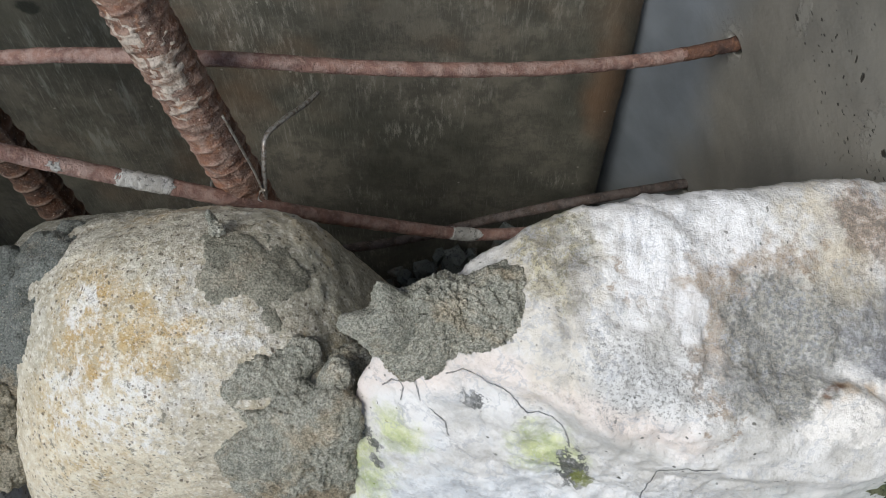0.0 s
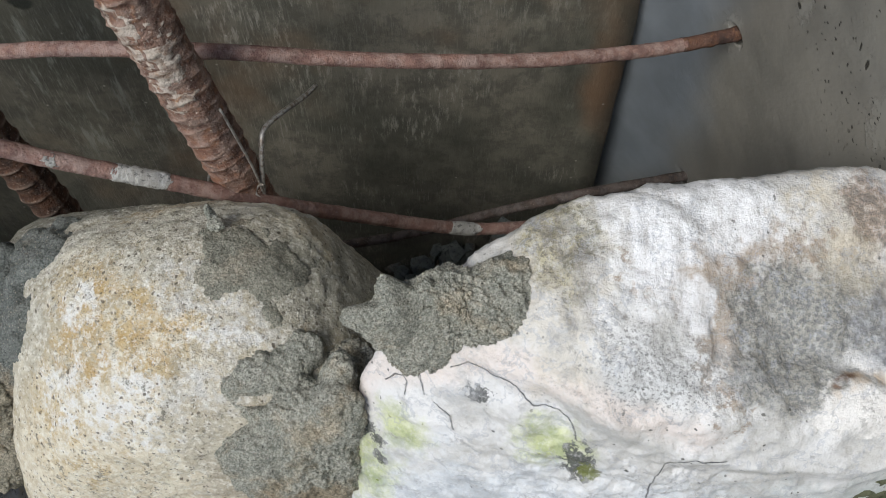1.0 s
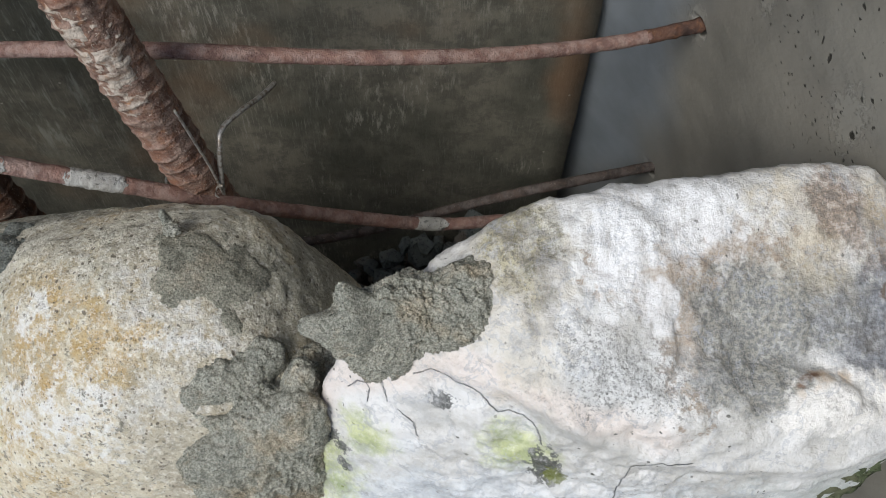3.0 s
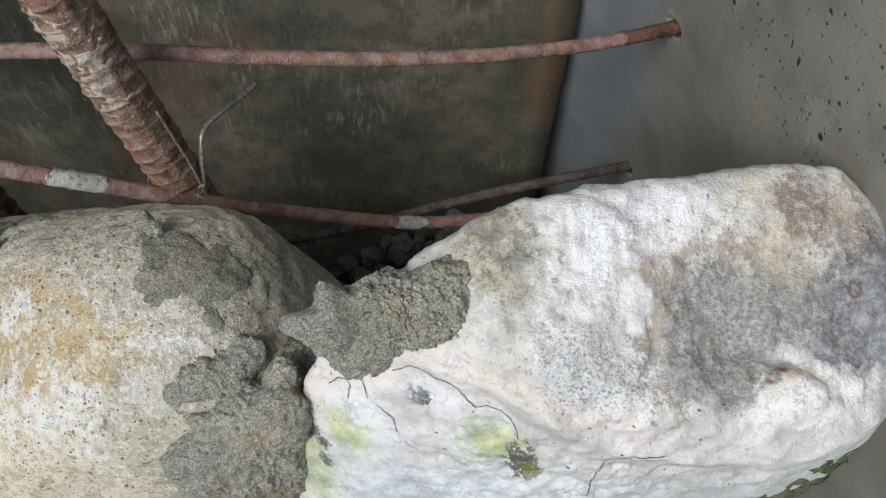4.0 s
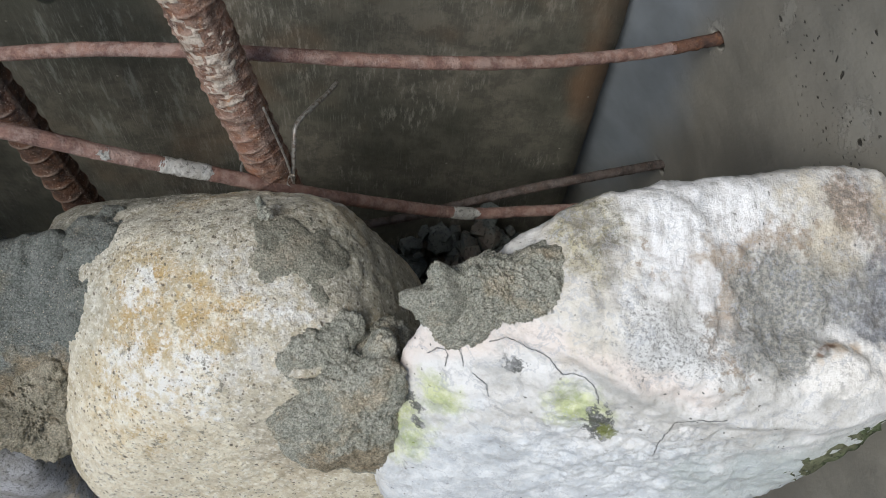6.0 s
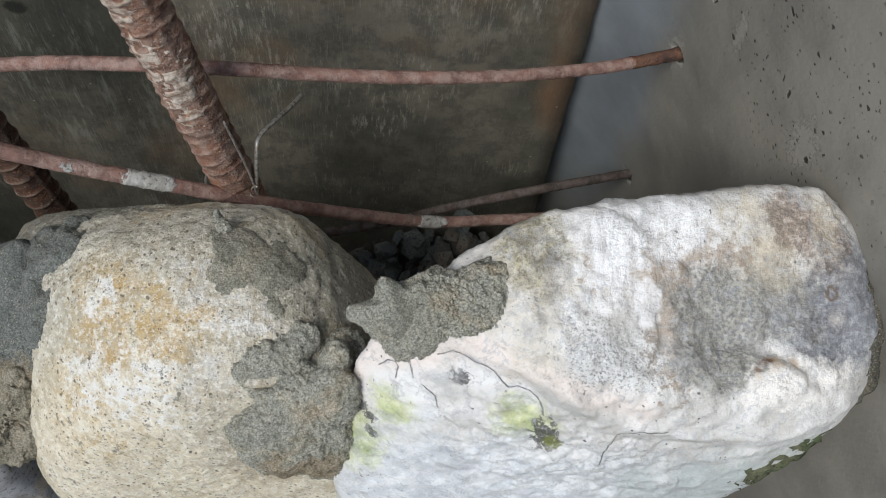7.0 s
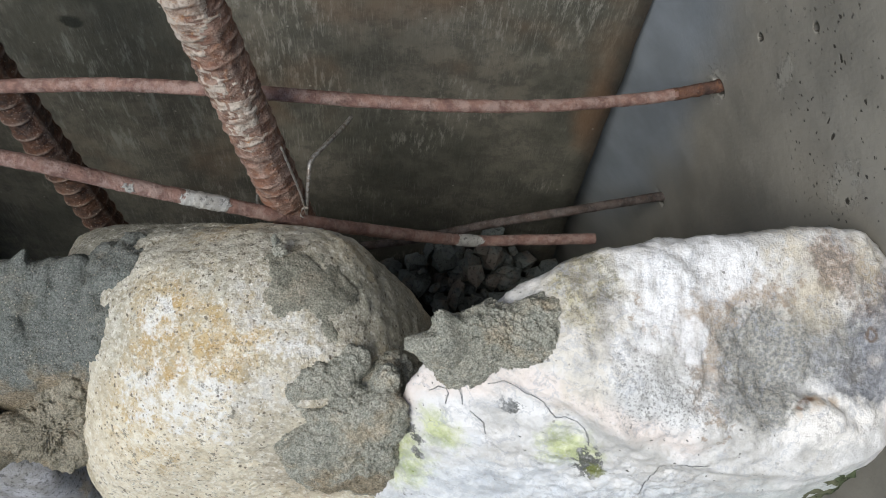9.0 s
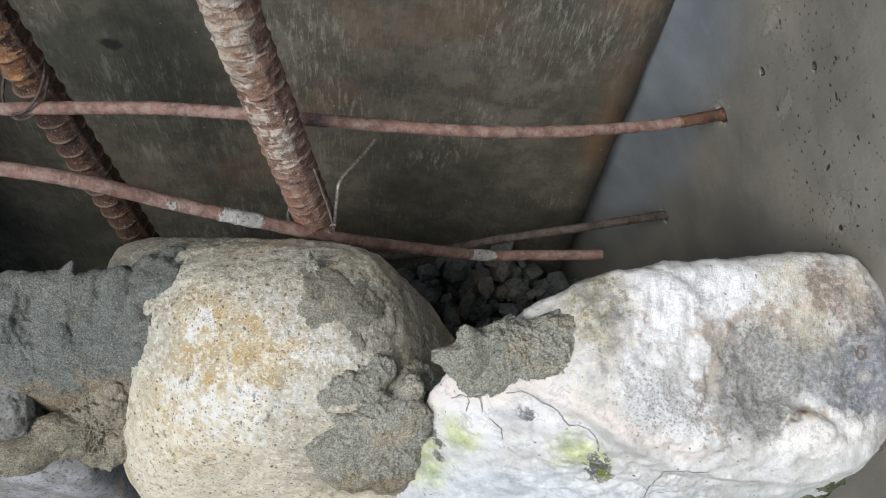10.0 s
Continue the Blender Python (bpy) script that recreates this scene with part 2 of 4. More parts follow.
def cream_stone_material():
    k = Mat("cream_granite", 0.85, 0.25)
    w = k.warped(32, 0.03, 5)
    mid, fine, grit = k.noise(48, 6, 0.7), k.noise(190, 5, 0.75), k.noise(430, 4, 0.75)
    c = k.mix(k.step(mid, 0.40, 0.60), (0.50, 0.43, 0.30), (0.71, 0.655, 0.52))
    # cream foot of the stone, with its sun-lit warmth put into the colour
    low = k.patch([((-0.18, 0.140, 0.275), (0.10, 0.050, 0.085))], w, 60, 2.0, 0.4)
    c = k.mix(k.mul(low, 0.7), c, k.mix(k.step(fine, 0.42, 0.58), (0.70, 0.61, 0.45), (0.86, 0.80, 0.65)))
    # ochre stain in broken mottles
    stain = k.patch([((-0.178, 0.205, 0.36), (0.070, 0.045, 0.04)), ((-0.168, 0.289, 0.342), (0.02, 0.03, 0.02)), ((-0.205, 0.165, 0.32), (0.035, 0.04, 0.05))], w, 60, 2.4, 0.5)
    mott = k.step(k.noise(62, 7, 0.78, w), 0.46, 0.58)
    c = k.mix(k.mul(k.mul(stain, mott), 0.75), c, k.mix(k.step(fine, 0.42, 0.6), (0.47, 0.33, 0.14), (0.66, 0.50, 0.26)))
    ochre = k.patch([((-0.1963, 0.1995, 0.3502), 0.020), ((-0.1518, 0.1928, 0.3649), 0.020), ((-0.1682, 0.2892, 0.3424), (0.016, 0.024, 0.016)), ((-0.1798, 0.2251, 0.3681), 0.014), ((-0.0852, 0.2005, 0.3639), 0.010), ((-0.205, 0.215, 0.352), 0.008)], w, 130, 4.2, 0.3)
    c = k.mix(k.mul(k.mul(ochre, k.step(k.noise(115, 7, 0.8), 0.42, 0.6)), 0.7), c, (0.52, 0.34, 0.13))
    # grey weathering of the crown
    crown = k.patch([((-0.1434, 0.262, 0.3759), (0.065, 0.035, 0.04)), ((-0.2098, 0.2847, 0.3350), (0.06, 0.04, 0.05)), ((-0.2393, 0.235, 0.3228), (0.03, 0.04, 0.05))], w, 60, 2.2, 0.5)
    c = k.mix(k.mul(crown, 0.5), c, k.mix(k.step(fine, 0.42, 0.6), (0.30, 0.30, 0.25), (0.58, 0.59, 0.55)))
    # chalky bare places with hard, broken edges
    chalk = k.patch([((-0.1967, 0.2185, 0.3579), 0.014), ((-0.1082, 0.2020, 0.3714), (0.026, 0.016, 0.02)), ((-0.1351, 0.2134, 0.3764), 0.018), ((-0.1658, 0.1660, 0.3422), (0.04, 0.02, 0.03)), ((-0.205, 0.175, 0.33), (0.018, 0.02, 0.02)), ((-0.12, 0.175, 0.355), (0.022, 0.014, 0.02))], w, 120, 4.4, 0.25)
    c = k.mix(k.mul(k.mul(chalk, k.step(k.noise(100, 7, 0.8), 0.42, 0.58)), 0.85), c, (0.84, 0.84, 0.82))
    film = k.patch([((-0.235, 0.312, 0.30), (0.065, 0.030, 0.05)), ((-0.19, 0.315, 0.31), (0.05, 0.018, 0.04))], w, 60, 1.2, 0.3)
    c = k.mix(k.mul(film, 0.9), c, k.mix(k.step(fine, 0.4, 0.6), (0.26, 0.255, 0.21), (0.36, 0.35, 0.29)))
    # olive film on the flank towards the joint
    olive = k.patch([((-0.0414, 0.2408, 0.3063), (0.040, 0.06, 0.055)), ((-0.0721, 0.2292, 0.3564), (0.032, 0.035, 0.025))], w, 60, 1.6, 0.25)
    c = k.mix(k.mul(olive, 0.85), c, k.mix(k.step(fine, 0.4, 0.6), (0.36, 0.345, 0.27), (0.52, 0.50, 0.41)))
    cres = k.patch([((-0.0912, 0.2937, 0.3377), (0.034, 0.014, 0.014))], w, 110, 3.0, 0.2)
    c = k.mix(k.mul(cres, 0.8), c, (0.62, 0.61, 0.54))
    tanfoot = k.patch([((-0.1033, 0.1406, 0.2784), (0.03, 0.03, 0.04))], w, 60, 2.0, 0.3)
    c = k.mix(k.mul(tanfoot, 0.5), c, (0.46, 0.37, 0.25))
    # mortar slurry rubbed into the stone round the joint and the smear
    slurry = k.patch([((-0.115, 0.172, 0.35), (0.030, 0.025, 0.03)), ((-0.118, 0.148, 0.31), (0.026, 0.03, 0.05)), ((-0.115, 0.235, 0.378), (0.040, 0.035, 0.03)), ((-0.085, 0.21, 0.365), (0.03, 0.02, 0.02))], w, 90, 3.4, 0.4)
    c = k.mix(k.mul(slurry, 0.5), c, k.mix(k.step(fine, 0.42, 0.6), (0.33, 0.305, 0.245), (0.50, 0.46, 0.38)))
    # grains: pale feldspar, dark mica, grey clusters
    c = k.mix(k.mul(k.step(k.noise(330, 4, 0.7), 0.53, 0.6), 0.5), c, (0.88, 0.86, 0.79))
    clot = k.mul(k.step(k.noise(170, 6, 0.8), 0.55, 0.62), k.step(k.noise(24, 4, 0.65), 0.44, 0.58))
    c = k.mix(k.mul(clot, 0.85), c, (0.22, 0.205, 0.165))
    c = k.mix(k.mul(k.dots(240, 0.24, 0.55, k.warped(240, 0.004, 3)), 0.85), c, (0.13, 0.11, 0.085))
    c = k.mix(k.mul(k.dots(420, 0.33, 0.3), 0.7), c, (0.17, 0.145, 0.105))
    k.bump(grit, 0.002, 0.8)
    k.bump(fine, 0.004, 0.7)
    k.bump(mid, 0.005, 0.5)
    return k.done(c)


def white_stone_material():
    k = Mat("white_quartz", 0.55, 0.4)
    w, wf = k.warped(38, 0.026, 5), k.warped(150, 0.006, 4)
    wm = k.warped(90, 0.004, 4)
    soft, mid, fine, grit = k.noise(22, 5, 0.65), k.noise(70, 6, 0.72), k.noise(230, 5, 0.75), k.noise(480, 4, 0.75)
    c = k.mix(k.step(soft, 0.4, 0.6), (0.56, 0.55, 0.525), (0.75, 0.745, 0.735))
    # lower face tinted cool to stand in for its shade, warm ridge
    low_shade = k.patch([((0.0650, 0.1063, 0.2993), (0.16, 0.05, 0.07))], w, 40, 2.0, 0.3)
    c = k.mix(k.mul(low_shade, 0.8), c, k.mix(k.step(mid, 0.42, 0.58), (0.54, 0.58, 0.62), (0.73, 0.76, 0.785)))
    # shade beneath the ledge, painted as a darker grey-green
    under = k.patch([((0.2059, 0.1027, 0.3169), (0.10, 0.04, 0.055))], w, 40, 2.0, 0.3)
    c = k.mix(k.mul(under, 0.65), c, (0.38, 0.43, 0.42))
    ridge = k.line([(-0.0519, 0.1678, 0.3528), (-0.0306, 0.1703, 0.3835), (0.0227, 0.1587, 0.4182), (0.0680, 0.1378, 0.4198), (0.1095, 0.1255, 0.4065)], 0.003, 0.015, w)
    c = k.mix(k.mul(ridge, 0.8), c, (0.74, 0.66, 0.61))
    cream = k.patch([((0.0444, 0.1738, 0.4437), (0.022, 0.05, 0.03)), ((0.1706, 0.2106, 0.4388), (0.035, 0.035, 0.02))], w, 70, 2.6, 0.3)
    c = k.mix(k.mul(cream, 0.6), c, (0.63, 0.58, 0.49))
    # tan runs
    tan = k.patch([((0.1253, 0.1672, 0.4320), (0.014, 0.034, 0.03)), ((0.1147, 0.1895, 0.4429), (0.034, 0.014, 0.02)), ((0.1444, 0.2023, 0.4414), (0.032, 0.012, 0.02))], w, 150, 4.6, 0.25)
    c = k.mix(k.mul(tan, 0.85), c, (0.36, 0.28, 0.21))
    # large grey patch and the blue-grey end
    gmix = k.mix(k.step(grit, 0.42, 0.58), (0.17, 0.175, 0.175), (0.35, 0.34, 0.30))
    grey = k.patch([((0.1609, 0.1729, 0.4264), (0.040, 0.028, 0.03)), ((0.1459, 0.1528, 0.4219), (0.026, 0.022, 0.02)), ((0.2002, 0.1782, 0.4196), (0.036, 0.022, 0.02)), ((0.1588, 0.1507, 0.4182), (0.02, 0.022, 0.02))], w, 110, 1.8, 0.3)
    c = k.mix(k.mul(grey, 0.95), c, gmix)
    blue = k.patch([((0.2447, 0.1853, 0.4081), (0.032, 0.038, 0.03)), ((0.2289, 0.1619, 0.4052), (0.030, 0.013, 0.02))], w, 110, 2.4, 0.35)
    c = k.mix(k.mul(blue, 0.88), c, k.mix(k.step(mid, 0.42, 0.58), (0.10, 0.11, 0.135), (0.29, 0.305, 0.34)))
    brown = k.patch([((0.2016, 0.2246, 0.4369), 0.019), ((0.2258, 0.2115, 0.4254), (0.013, 0.02, 0.016)), ((0.2117, 0.2188, 0.4322), (0.02, 0.012, 0.016))], w, 120, 3.2, 0.45)
    c = k.mix(k.mul(brown, 0.8), c, k.mix(k.step(fine, 0.42, 0.58), (0.10, 0.07, 0.05), (0.30, 0.21, 0.15)))
    yel = k.patch([((0.1887, 0.1995, 0.4305), 0.015), ((0.1693, 0.2287, 0.4454), (0.008, 0.009, 0.01)), ((0.2242, 0.2272, 0.4313), (0.012, 0.02, 0.02))], w, 90, 2.6, 0.5)
    c = k.mix(k.mul(yel, 0.45), c, (0.58, 0.50, 0.36))
    # chalk white crown and nub
    snow = k.patch([((0.1240, 0.2185, 0.4516), (0.040, 0.022, 0.02)), ((0.0932, 0.2003, 0.4515), (0.017, 0.03, 0.02))], w, 120, 2.6, 0.4)
    c = k.mix(k.mul(snow, 0.9), c, (0.84, 0.845, 0.86))
    c = k.mix(k.mul(k.patch([((0.1090, 0.1757, 0.4388), (0.010, 0.014, 0.012))], w, 60, 1.5, 0.2), 0.8), c, (0.74, 0.74, 0.75))
    nub = k.patch([((0.1897, 0.1398, 0.4068), (0.030, 0.015, 0.014)), ((0.2177, 0.1487, 0.4033), (0.022, 0.009, 0.01))], w, 70, 1.8, 0.12)
    c = k.mix(k.mul(nub, 0.95), c, (0.82, 0.80, 0.77))
    nubtop = k.line([(0.1699, 0.1434, 0.4129), (0.1820, 0.1520, 0.4136), (0.1923, 0.1557, 0.4127), (0.1976, 0.1430, 0.4062)], 0.0005, 0.006, w)
    c = k.mix(k.mul(nubtop, 0.75), c, (0.50, 0.36, 0.22))
    c = k.mix(k.line([(0.1738, 0.1464, 0.4132), (0.1829, 0.1529, 0.4137)], 0.0005, 0.003, wf), c, (0.17, 0.09, 0.05))
    # ring and eye marks near the end of the block
    ring = k.math("SUBTRACT", k.spot((0.2236, 0.1887, 0.4176), 0.0050, 0.6, 1.1, wf), k.spot((0.2236, 0.1887, 0.4176), 0.0032, 0.5, 1.1, wf), True)
    c = k.mix(k.mul(ring, 0.95), c, (0.14, 0.10, 0.08))
    c = k.mix(k.mul(k.patch([((0.2112, 0.1679, 0.4128), (0.010, 0.008, 0.008))], wf, 120, 1.5, 0.1), 0.8), c, (0.17, 0.16, 0.145))
    c = k.mix(k.spot((0.2131, 0.1730, 0.4144), (0.0055, 0.0026, 0.004), 0.6, 1.05, wf), c, (0.06, 0.055, 0.05))
    c = k.mix(k.mul(k.patch([((0.2264, 0.1745, 0.4112), (0.006, 0.006, 0.006))], w, 120, 3.0, 0.4), 0.6), c, (0.60, 0.55, 0.51))
    # pepper of lichen: dense cluster and loose dots
    peps = k.patch([((0.0833, 0.1466, 0.4316), (0.024, 0.020, 0.02)), ((0.1077, 0.1427, 0.4258), (0.034, 0.014, 0.014))], w, 200, 4.4, 0.4)
    c = k.mix(k.mul(k.spot((0.0898, 0.1467, 0.4309), (0.035, 0.022, 0.02), 0.2, 1.1, w), 0.45), c, (0.45, 0.47, 0.48))
    c = k.mix(k.mul(k.mul(peps, k.step(k.noise(620, 4, 0.75), 0.50, 0.58)), 0.7), c, (0.15, 0.15, 0.145))
    c = k.mix(k.mul(k.dots(240, 0.2, 0.3, wf), k.step(k.noise(16, 3, 0.5), 0.46, 0.58)), c, (0.10, 0.10, 0.09))
    # algae: olive shoulder, yellow-green patches
    moss = k.patch([((0.048, 0.2065, 0.4515), (0.016, 0.022, 0.02)), ((0.053, 0.190, 0.450), (0.009, 0.022, 0.02))], w, 90, 2.8, 0.5)
    c = k.mix(k.mul(moss, 0.9), c, k.mix(k.step(mid, 0.42, 0.58), (0.16, 0.14, 0.07), (0.42, 0.38, 0.25)))
    c = k.mix(k.mul(k.mul(moss, k.step(grit, 0.5, 0.58)), 0.8), c, (0.08, 0.07, 0.04))
    green = k.patch([((-0.0472, 0.1428, 0.3221), (0.018, 0.025, 0.024)), ((-0.0238, 0.1468, 0.3566), (0.014, 0.014, 0.011)), ((0.0460, 0.1301, 0.3837), (0.014, 0.013, 0.014))], w, 110, 2.8, 0.7)
    c = k.mix(k.mul(green, 0.72), c, k.mix(k.step(mid, 0.4, 0.6), (0.26, 0.33, 0.06), (0.52, 0.57, 0.22)))
    dark = k.patch([((-0.0432, 0.1529, 0.3450), (0.007, 0.006, 0.005)), ((-0.0348, 0.1405, 0.3339), 0.004), ((0.0137, 0.1496, 0.3968), (0.006, 0.005, 0.005)), ((0.0607, 0.1245, 0.3755), (0.0075, 0.010, 0.014)), ((-0.0365, 0.1467, 0.3430), 0.004)], wf, 230, 4.6, 0.15)
    c = k.mix(k.mul(dark, 0.9), c, (0.045, 0.05, 0.048))
    c = k.mix(k.mul(k.patch([((0.0663, 0.1219, 0.3691), (0.0055, 0.006, 0.006))], wf, 280, 2.6, 0.15), 0.9), c, (0.14, 0.16, 0.03))
    # hair cracks
    flat = (0.0, -0.55, 0.835)
    cr = k.top(k.line([(0.0018, 0.1612, 0.4028), (0.0090, 0.1617, 0.4095), (0.0159, 0.1578, 0.4109), (0.0232, 0.1537, 0.4115), (0.0305, 0.1490, 0.4110), (0.0384, 0.1410, 0.4037), (0.0438, 0.1405, 0.4077), (0.0503, 0.1379, 0.4077), (0.0545, 0.1350, 0.4040), (0.0582, 0.1296, 0.3915)], 0.0, 0.0005, wm, flat),
               k.line([(0.0955, 0.1134, 0.3499), (0.0962, 0.1185, 0.3728), (0.0995, 0.1210, 0.3859), (0.1116, 0.1208, 0.3910), (0.1256, 0.1194, 0.3905)], 0.0, 0.0005, wm, flat),
               k.line([(-0.0298, 0.1657, 0.3791), (-0.0251, 0.1666, 0.3846), (-0.0208, 0.1645, 0.3863), (-0.0192, 0.1614, 0.3838), (-0.0207, 0.1581, 0.3775)], 0.0, 0.0005, wm, flat), k.line([(-0.0131, 0.1633, 0.3919), (-0.0114, 0.1559, 0.3832)], 0.0, 0.0005, wm, flat), k.line([(-0.0067, 0.1520, 0.3818), (0.0011, 0.1462, 0.3792), (0.0029, 0.1417, 0.3729)], 0.0, 0.0005, wm, flat))
    c = k.mix(k.mul(cr, k.step(k.noise(130, 4, 0.7), 0.40, 0.56, 0.1, 0.9)), c, (0.16, 0.17, 0.19))
    c = k.mix(k.mul(k.step(k.noise(34, 6, 0.7, w), 0.53, 0.62), 0.35), c, (0.36, 0.37, 0.38))
    vein = k.math("ABSOLUTE", k.math("SUBTRACT", k.noise(24, 5, 0.6, w), 0.5))
    c = k.mix(k.mul(k.step(vein, 0.0, 0.016, 1.0, 0.0), 0.5), c, (0.38, 0.40, 0.44))
    c = k.mix(k.mul(k.step(fine, 0.52, 0.64), 0.35), c, (0.74, 0.735, 0.73))
    c = k.mix(k.mul(k.mul(k.step(grit, 0.5, 0.62), k.step(soft, 0.36, 0.6, 1.0, 0.2)), 0.35), c, (0.40, 0.38, 0.35))
    # fine grey fissures, dense in places, and vertical runs of dirt on the crown
    net = k.voro(55, "DISTANCE_TO_EDGE", k.warped(60, 0.02, 4))
    c = k.mix(k.mul(k.mul(k.step(net, 0.0, 0.05, 1.0, 0.0), k.step(k.noise(30, 4, 0.6), 0.56, 0.66)), 0.3), c, (0.36, 0.37, 0.39))
    runs = k.noise(8, 6, 0.75, k.stretch(16, 3.2, 3.2, (0, 0, -8)))
    c = k.mix(k.mul(k.mul(k.step(runs, 0.5, 0.62), k.spot((0.09, 0.195, 0.447), (0.07, 0.05, 0.06), 0.5, 1.1, w)), 0.4), c, (0.40, 0.37, 0.34))
    c = k.mix(k.mul(k.mul(k.step(k.noise(150, 7, 0.8), 0.55, 0.61), k.step(k.noise(18, 4, 0.6), 0.46, 0.6)), 0.55), c, (0.30, 0.29, 0.28))
    # darker blue-grey end of the block
    end = k.patch([((0.243, 0.188, 0.408), (0.026, 0.034, 0.03)), ((0.222, 0.163, 0.408), (0.030, 0.014, 0.02)), ((0.205, 0.185, 0.42), (0.02, 0.02, 0.02))], w, 90, 3.0, 0.5)
    c = k.mix(k.mul(k.mul(end, k.step(k.noise(120, 6, 0.75), 0.38, 0.58)), 0.7), c, k.mix(k.step(fine, 0.42, 0.58), (0.15, 0.155, 0.17), (0.33, 0.34, 0.365)))
    c = k.mix(k.mul(ring, 0.9), c, (0.15, 0.11, 0.085))
    k.bump(grit, 0.0012, 0.7)
    k.bump(fine, 0.0016, 0.6)
    k.bump(mid, 0.0024, 0.5)
    k.bump(k.math("MULTIPLY", cr, -1.0), 0.0015, 0.9)
    return k.done(c, k.step(mid, 0.3, 0.7, 0.42, 0.75))


def plain_stone_material(name, a, b, scale=60, warm=(0.2, 0.16, 0.11)):
    k = Mat(name, 0.85, 0.25)
    c = k.mix(k.step(k.noise(scale, 5, 0.65), 0.35, 0.65), a, b)
    c = k.mix(k.mul(k.step(k.noise(24, 4, 0.65), 0.5, 0.62), 0.5), c, warm)
    c = k.mix(k.mul(k.step(k.noise(320, 4, 0.7), 0.54, 0.62), 0.7), c, [v * 0.3 for v in a])
    k.bump(k.noise(260, 5, 0.75), 0.003, 0.8)
    return k.done(c)


def wire_material():
    k = Mat("galvanised_wire", 0.45, 0.5, 0.6)
    return k.done(k.mix(k.step(k.noise(300, 3, 0.6), 0.4, 0.65), (0.50, 0.49, 0.46), (0.26, 0.22, 0.18)))


MORTAR = mortar_material(slope=[((-0.075, 0.12, 0.285), (0.035, 0.03, 0.03)), ((-0.045, 0.165, 0.41), (0.006, 0.012, 0.016))])
SAND_MORTAR = mortar_material("sandy_mortar", (0.42, 0.38, 0.30), (0.38, 0.31, 0.22))
RUST_MAIN = rust_material("rust_dusty", 0.42, pale=(0.43, 0.33, 0.275), red=(0.24, 0.12, 0.08), dark=(0.10, 0.058, 0.045), ridge=0.6, orange=(0.28, 0.145, 0.085))
# brown rust, darkened further in colour for the shade by the board
RUST_SHADED = rust_material("rust_brown_shaded", 0.10, pale=(0.36, 0.29, 0.24), red=(0.115, 0.055, 0.034), dark=(0.04, 0.024, 0.02), orange=(0.135, 0.066, 0.036), ridge=0.55)
RUST_TIE = rust_material("rust_tie", 0.55, pale=(0.37, 0.28, 0.245), red=(0.25, 0.145, 0.118), dark=(0.15, 0.088, 0.075), ridge=0.0, orange=(0.27, 0.165, 0.13), fleck=0.15)
RUST_DULL = rust_material("rust_dull", 0.5, pale=(0.16, 0.14, 0.13), red=(0.085, 0.062, 0.052), dark=(0.045, 0.036, 0.033), ridge=0.0, orange=(0.10, 0.07, 0.057), fleck=0.2)
RUST_END = rust_material("rust_scaly", 0.2, pale=(0.20, 0.13, 0.10), red=(0.11, 0.055, 0.038), dark=(0.045, 0.028, 0.024), ridge=0.0, orange=(0.17, 0.085, 0.045), fleck=0.2)
RUST_ORANGE = rust_material("rust_orange", 0.15, pale=(0.40, 0.28, 0.20), red=(0.27, 0.12, 0.05), dark=(0.12, 0.058, 0.034), ridge=0.5, orange=(0.42, 0.19, 0.06), fleck=0.4)
CONCRETE, BOARD = concrete_material(), board_material()
CREAM, WHITE = cream_stone_material(), white_stone_material()
GREY_STONE = plain_stone_material("grey_stone", (0.16, 0.16, 0.15), (0.3, 0.3, 0.28))
PALE_STONE = plain_stone_material("pale_stone", (0.24, 0.235, 0.22), (0.42, 0.42, 0.44), 45, (0.50, 0.38, 0.22))
BED_MORTAR = mortar_material("bed_mortar", (0.25, 0.265, 0.25), (0.29, 0.285, 0.245), [((-0.33, 0.178, 0.26), (0.10, 0.022, 0.05)), ((-0.265, 0.18, 0.29), (0.03, 0.022, 0.03))])
DARK_STONE = plain_stone_material("dark_stone", (0.11, 0.125, 0.12), (0.17, 0.185, 0.17), 60, (0.22, 0.16, 0.12))
SOIL = plain_stone_material("soil", (0.045, 0.042, 0.036), (0.09, 0.08, 0.065), 12, (0.1, 0.08, 0.06))
SMEAR = mortar_material("mortar_film", (0.41, 0.395, 0.33), (0.48, 0.43, 0.345))
WIRE = wire_material()
GRAINS = plain_stone_material("sand_grains", (0.26, 0.25, 0.21), (0.52, 0.46, 0.37), 700, (0.4, 0.34, 0.26))
# mortar colour darkened for dirt and for contact shade at the wall
DARK_MORTAR = mortar_material("dark_joint_mortar", (0.17, 0.165, 0.14), (0.24, 0.21, 0.16))
MOSS = plain_stone_material("moss", (0.045, 0.06, 0.03), (0.13, 0.16, 0.085), 140, (0.16, 0.15, 0.10))
SPLASH = rust_material("dusty_splash", 0.9, pale=(0.56, 0.49, 0.42), red=(0.36, 0.26, 0.2), dark=(0.2, 0.14, 0.11), ridge=0.6)
CEMENT = plain_stone_material("cement_splash", (0.30, 0.30, 0.29), (0.52, 0.52, 0.50), 120, (0.4, 0.38, 0.34))


# ---- shape helpers ----
def mesh_of(bm, name, mat, smooth=True):
    me = bpy.data.meshes.new(name)
    bm.normal_update()
    bm.to_mesh(me)
    bm.free()
    me.materials.append(mat)
    if smooth:
        me.shade_smooth()
    return me


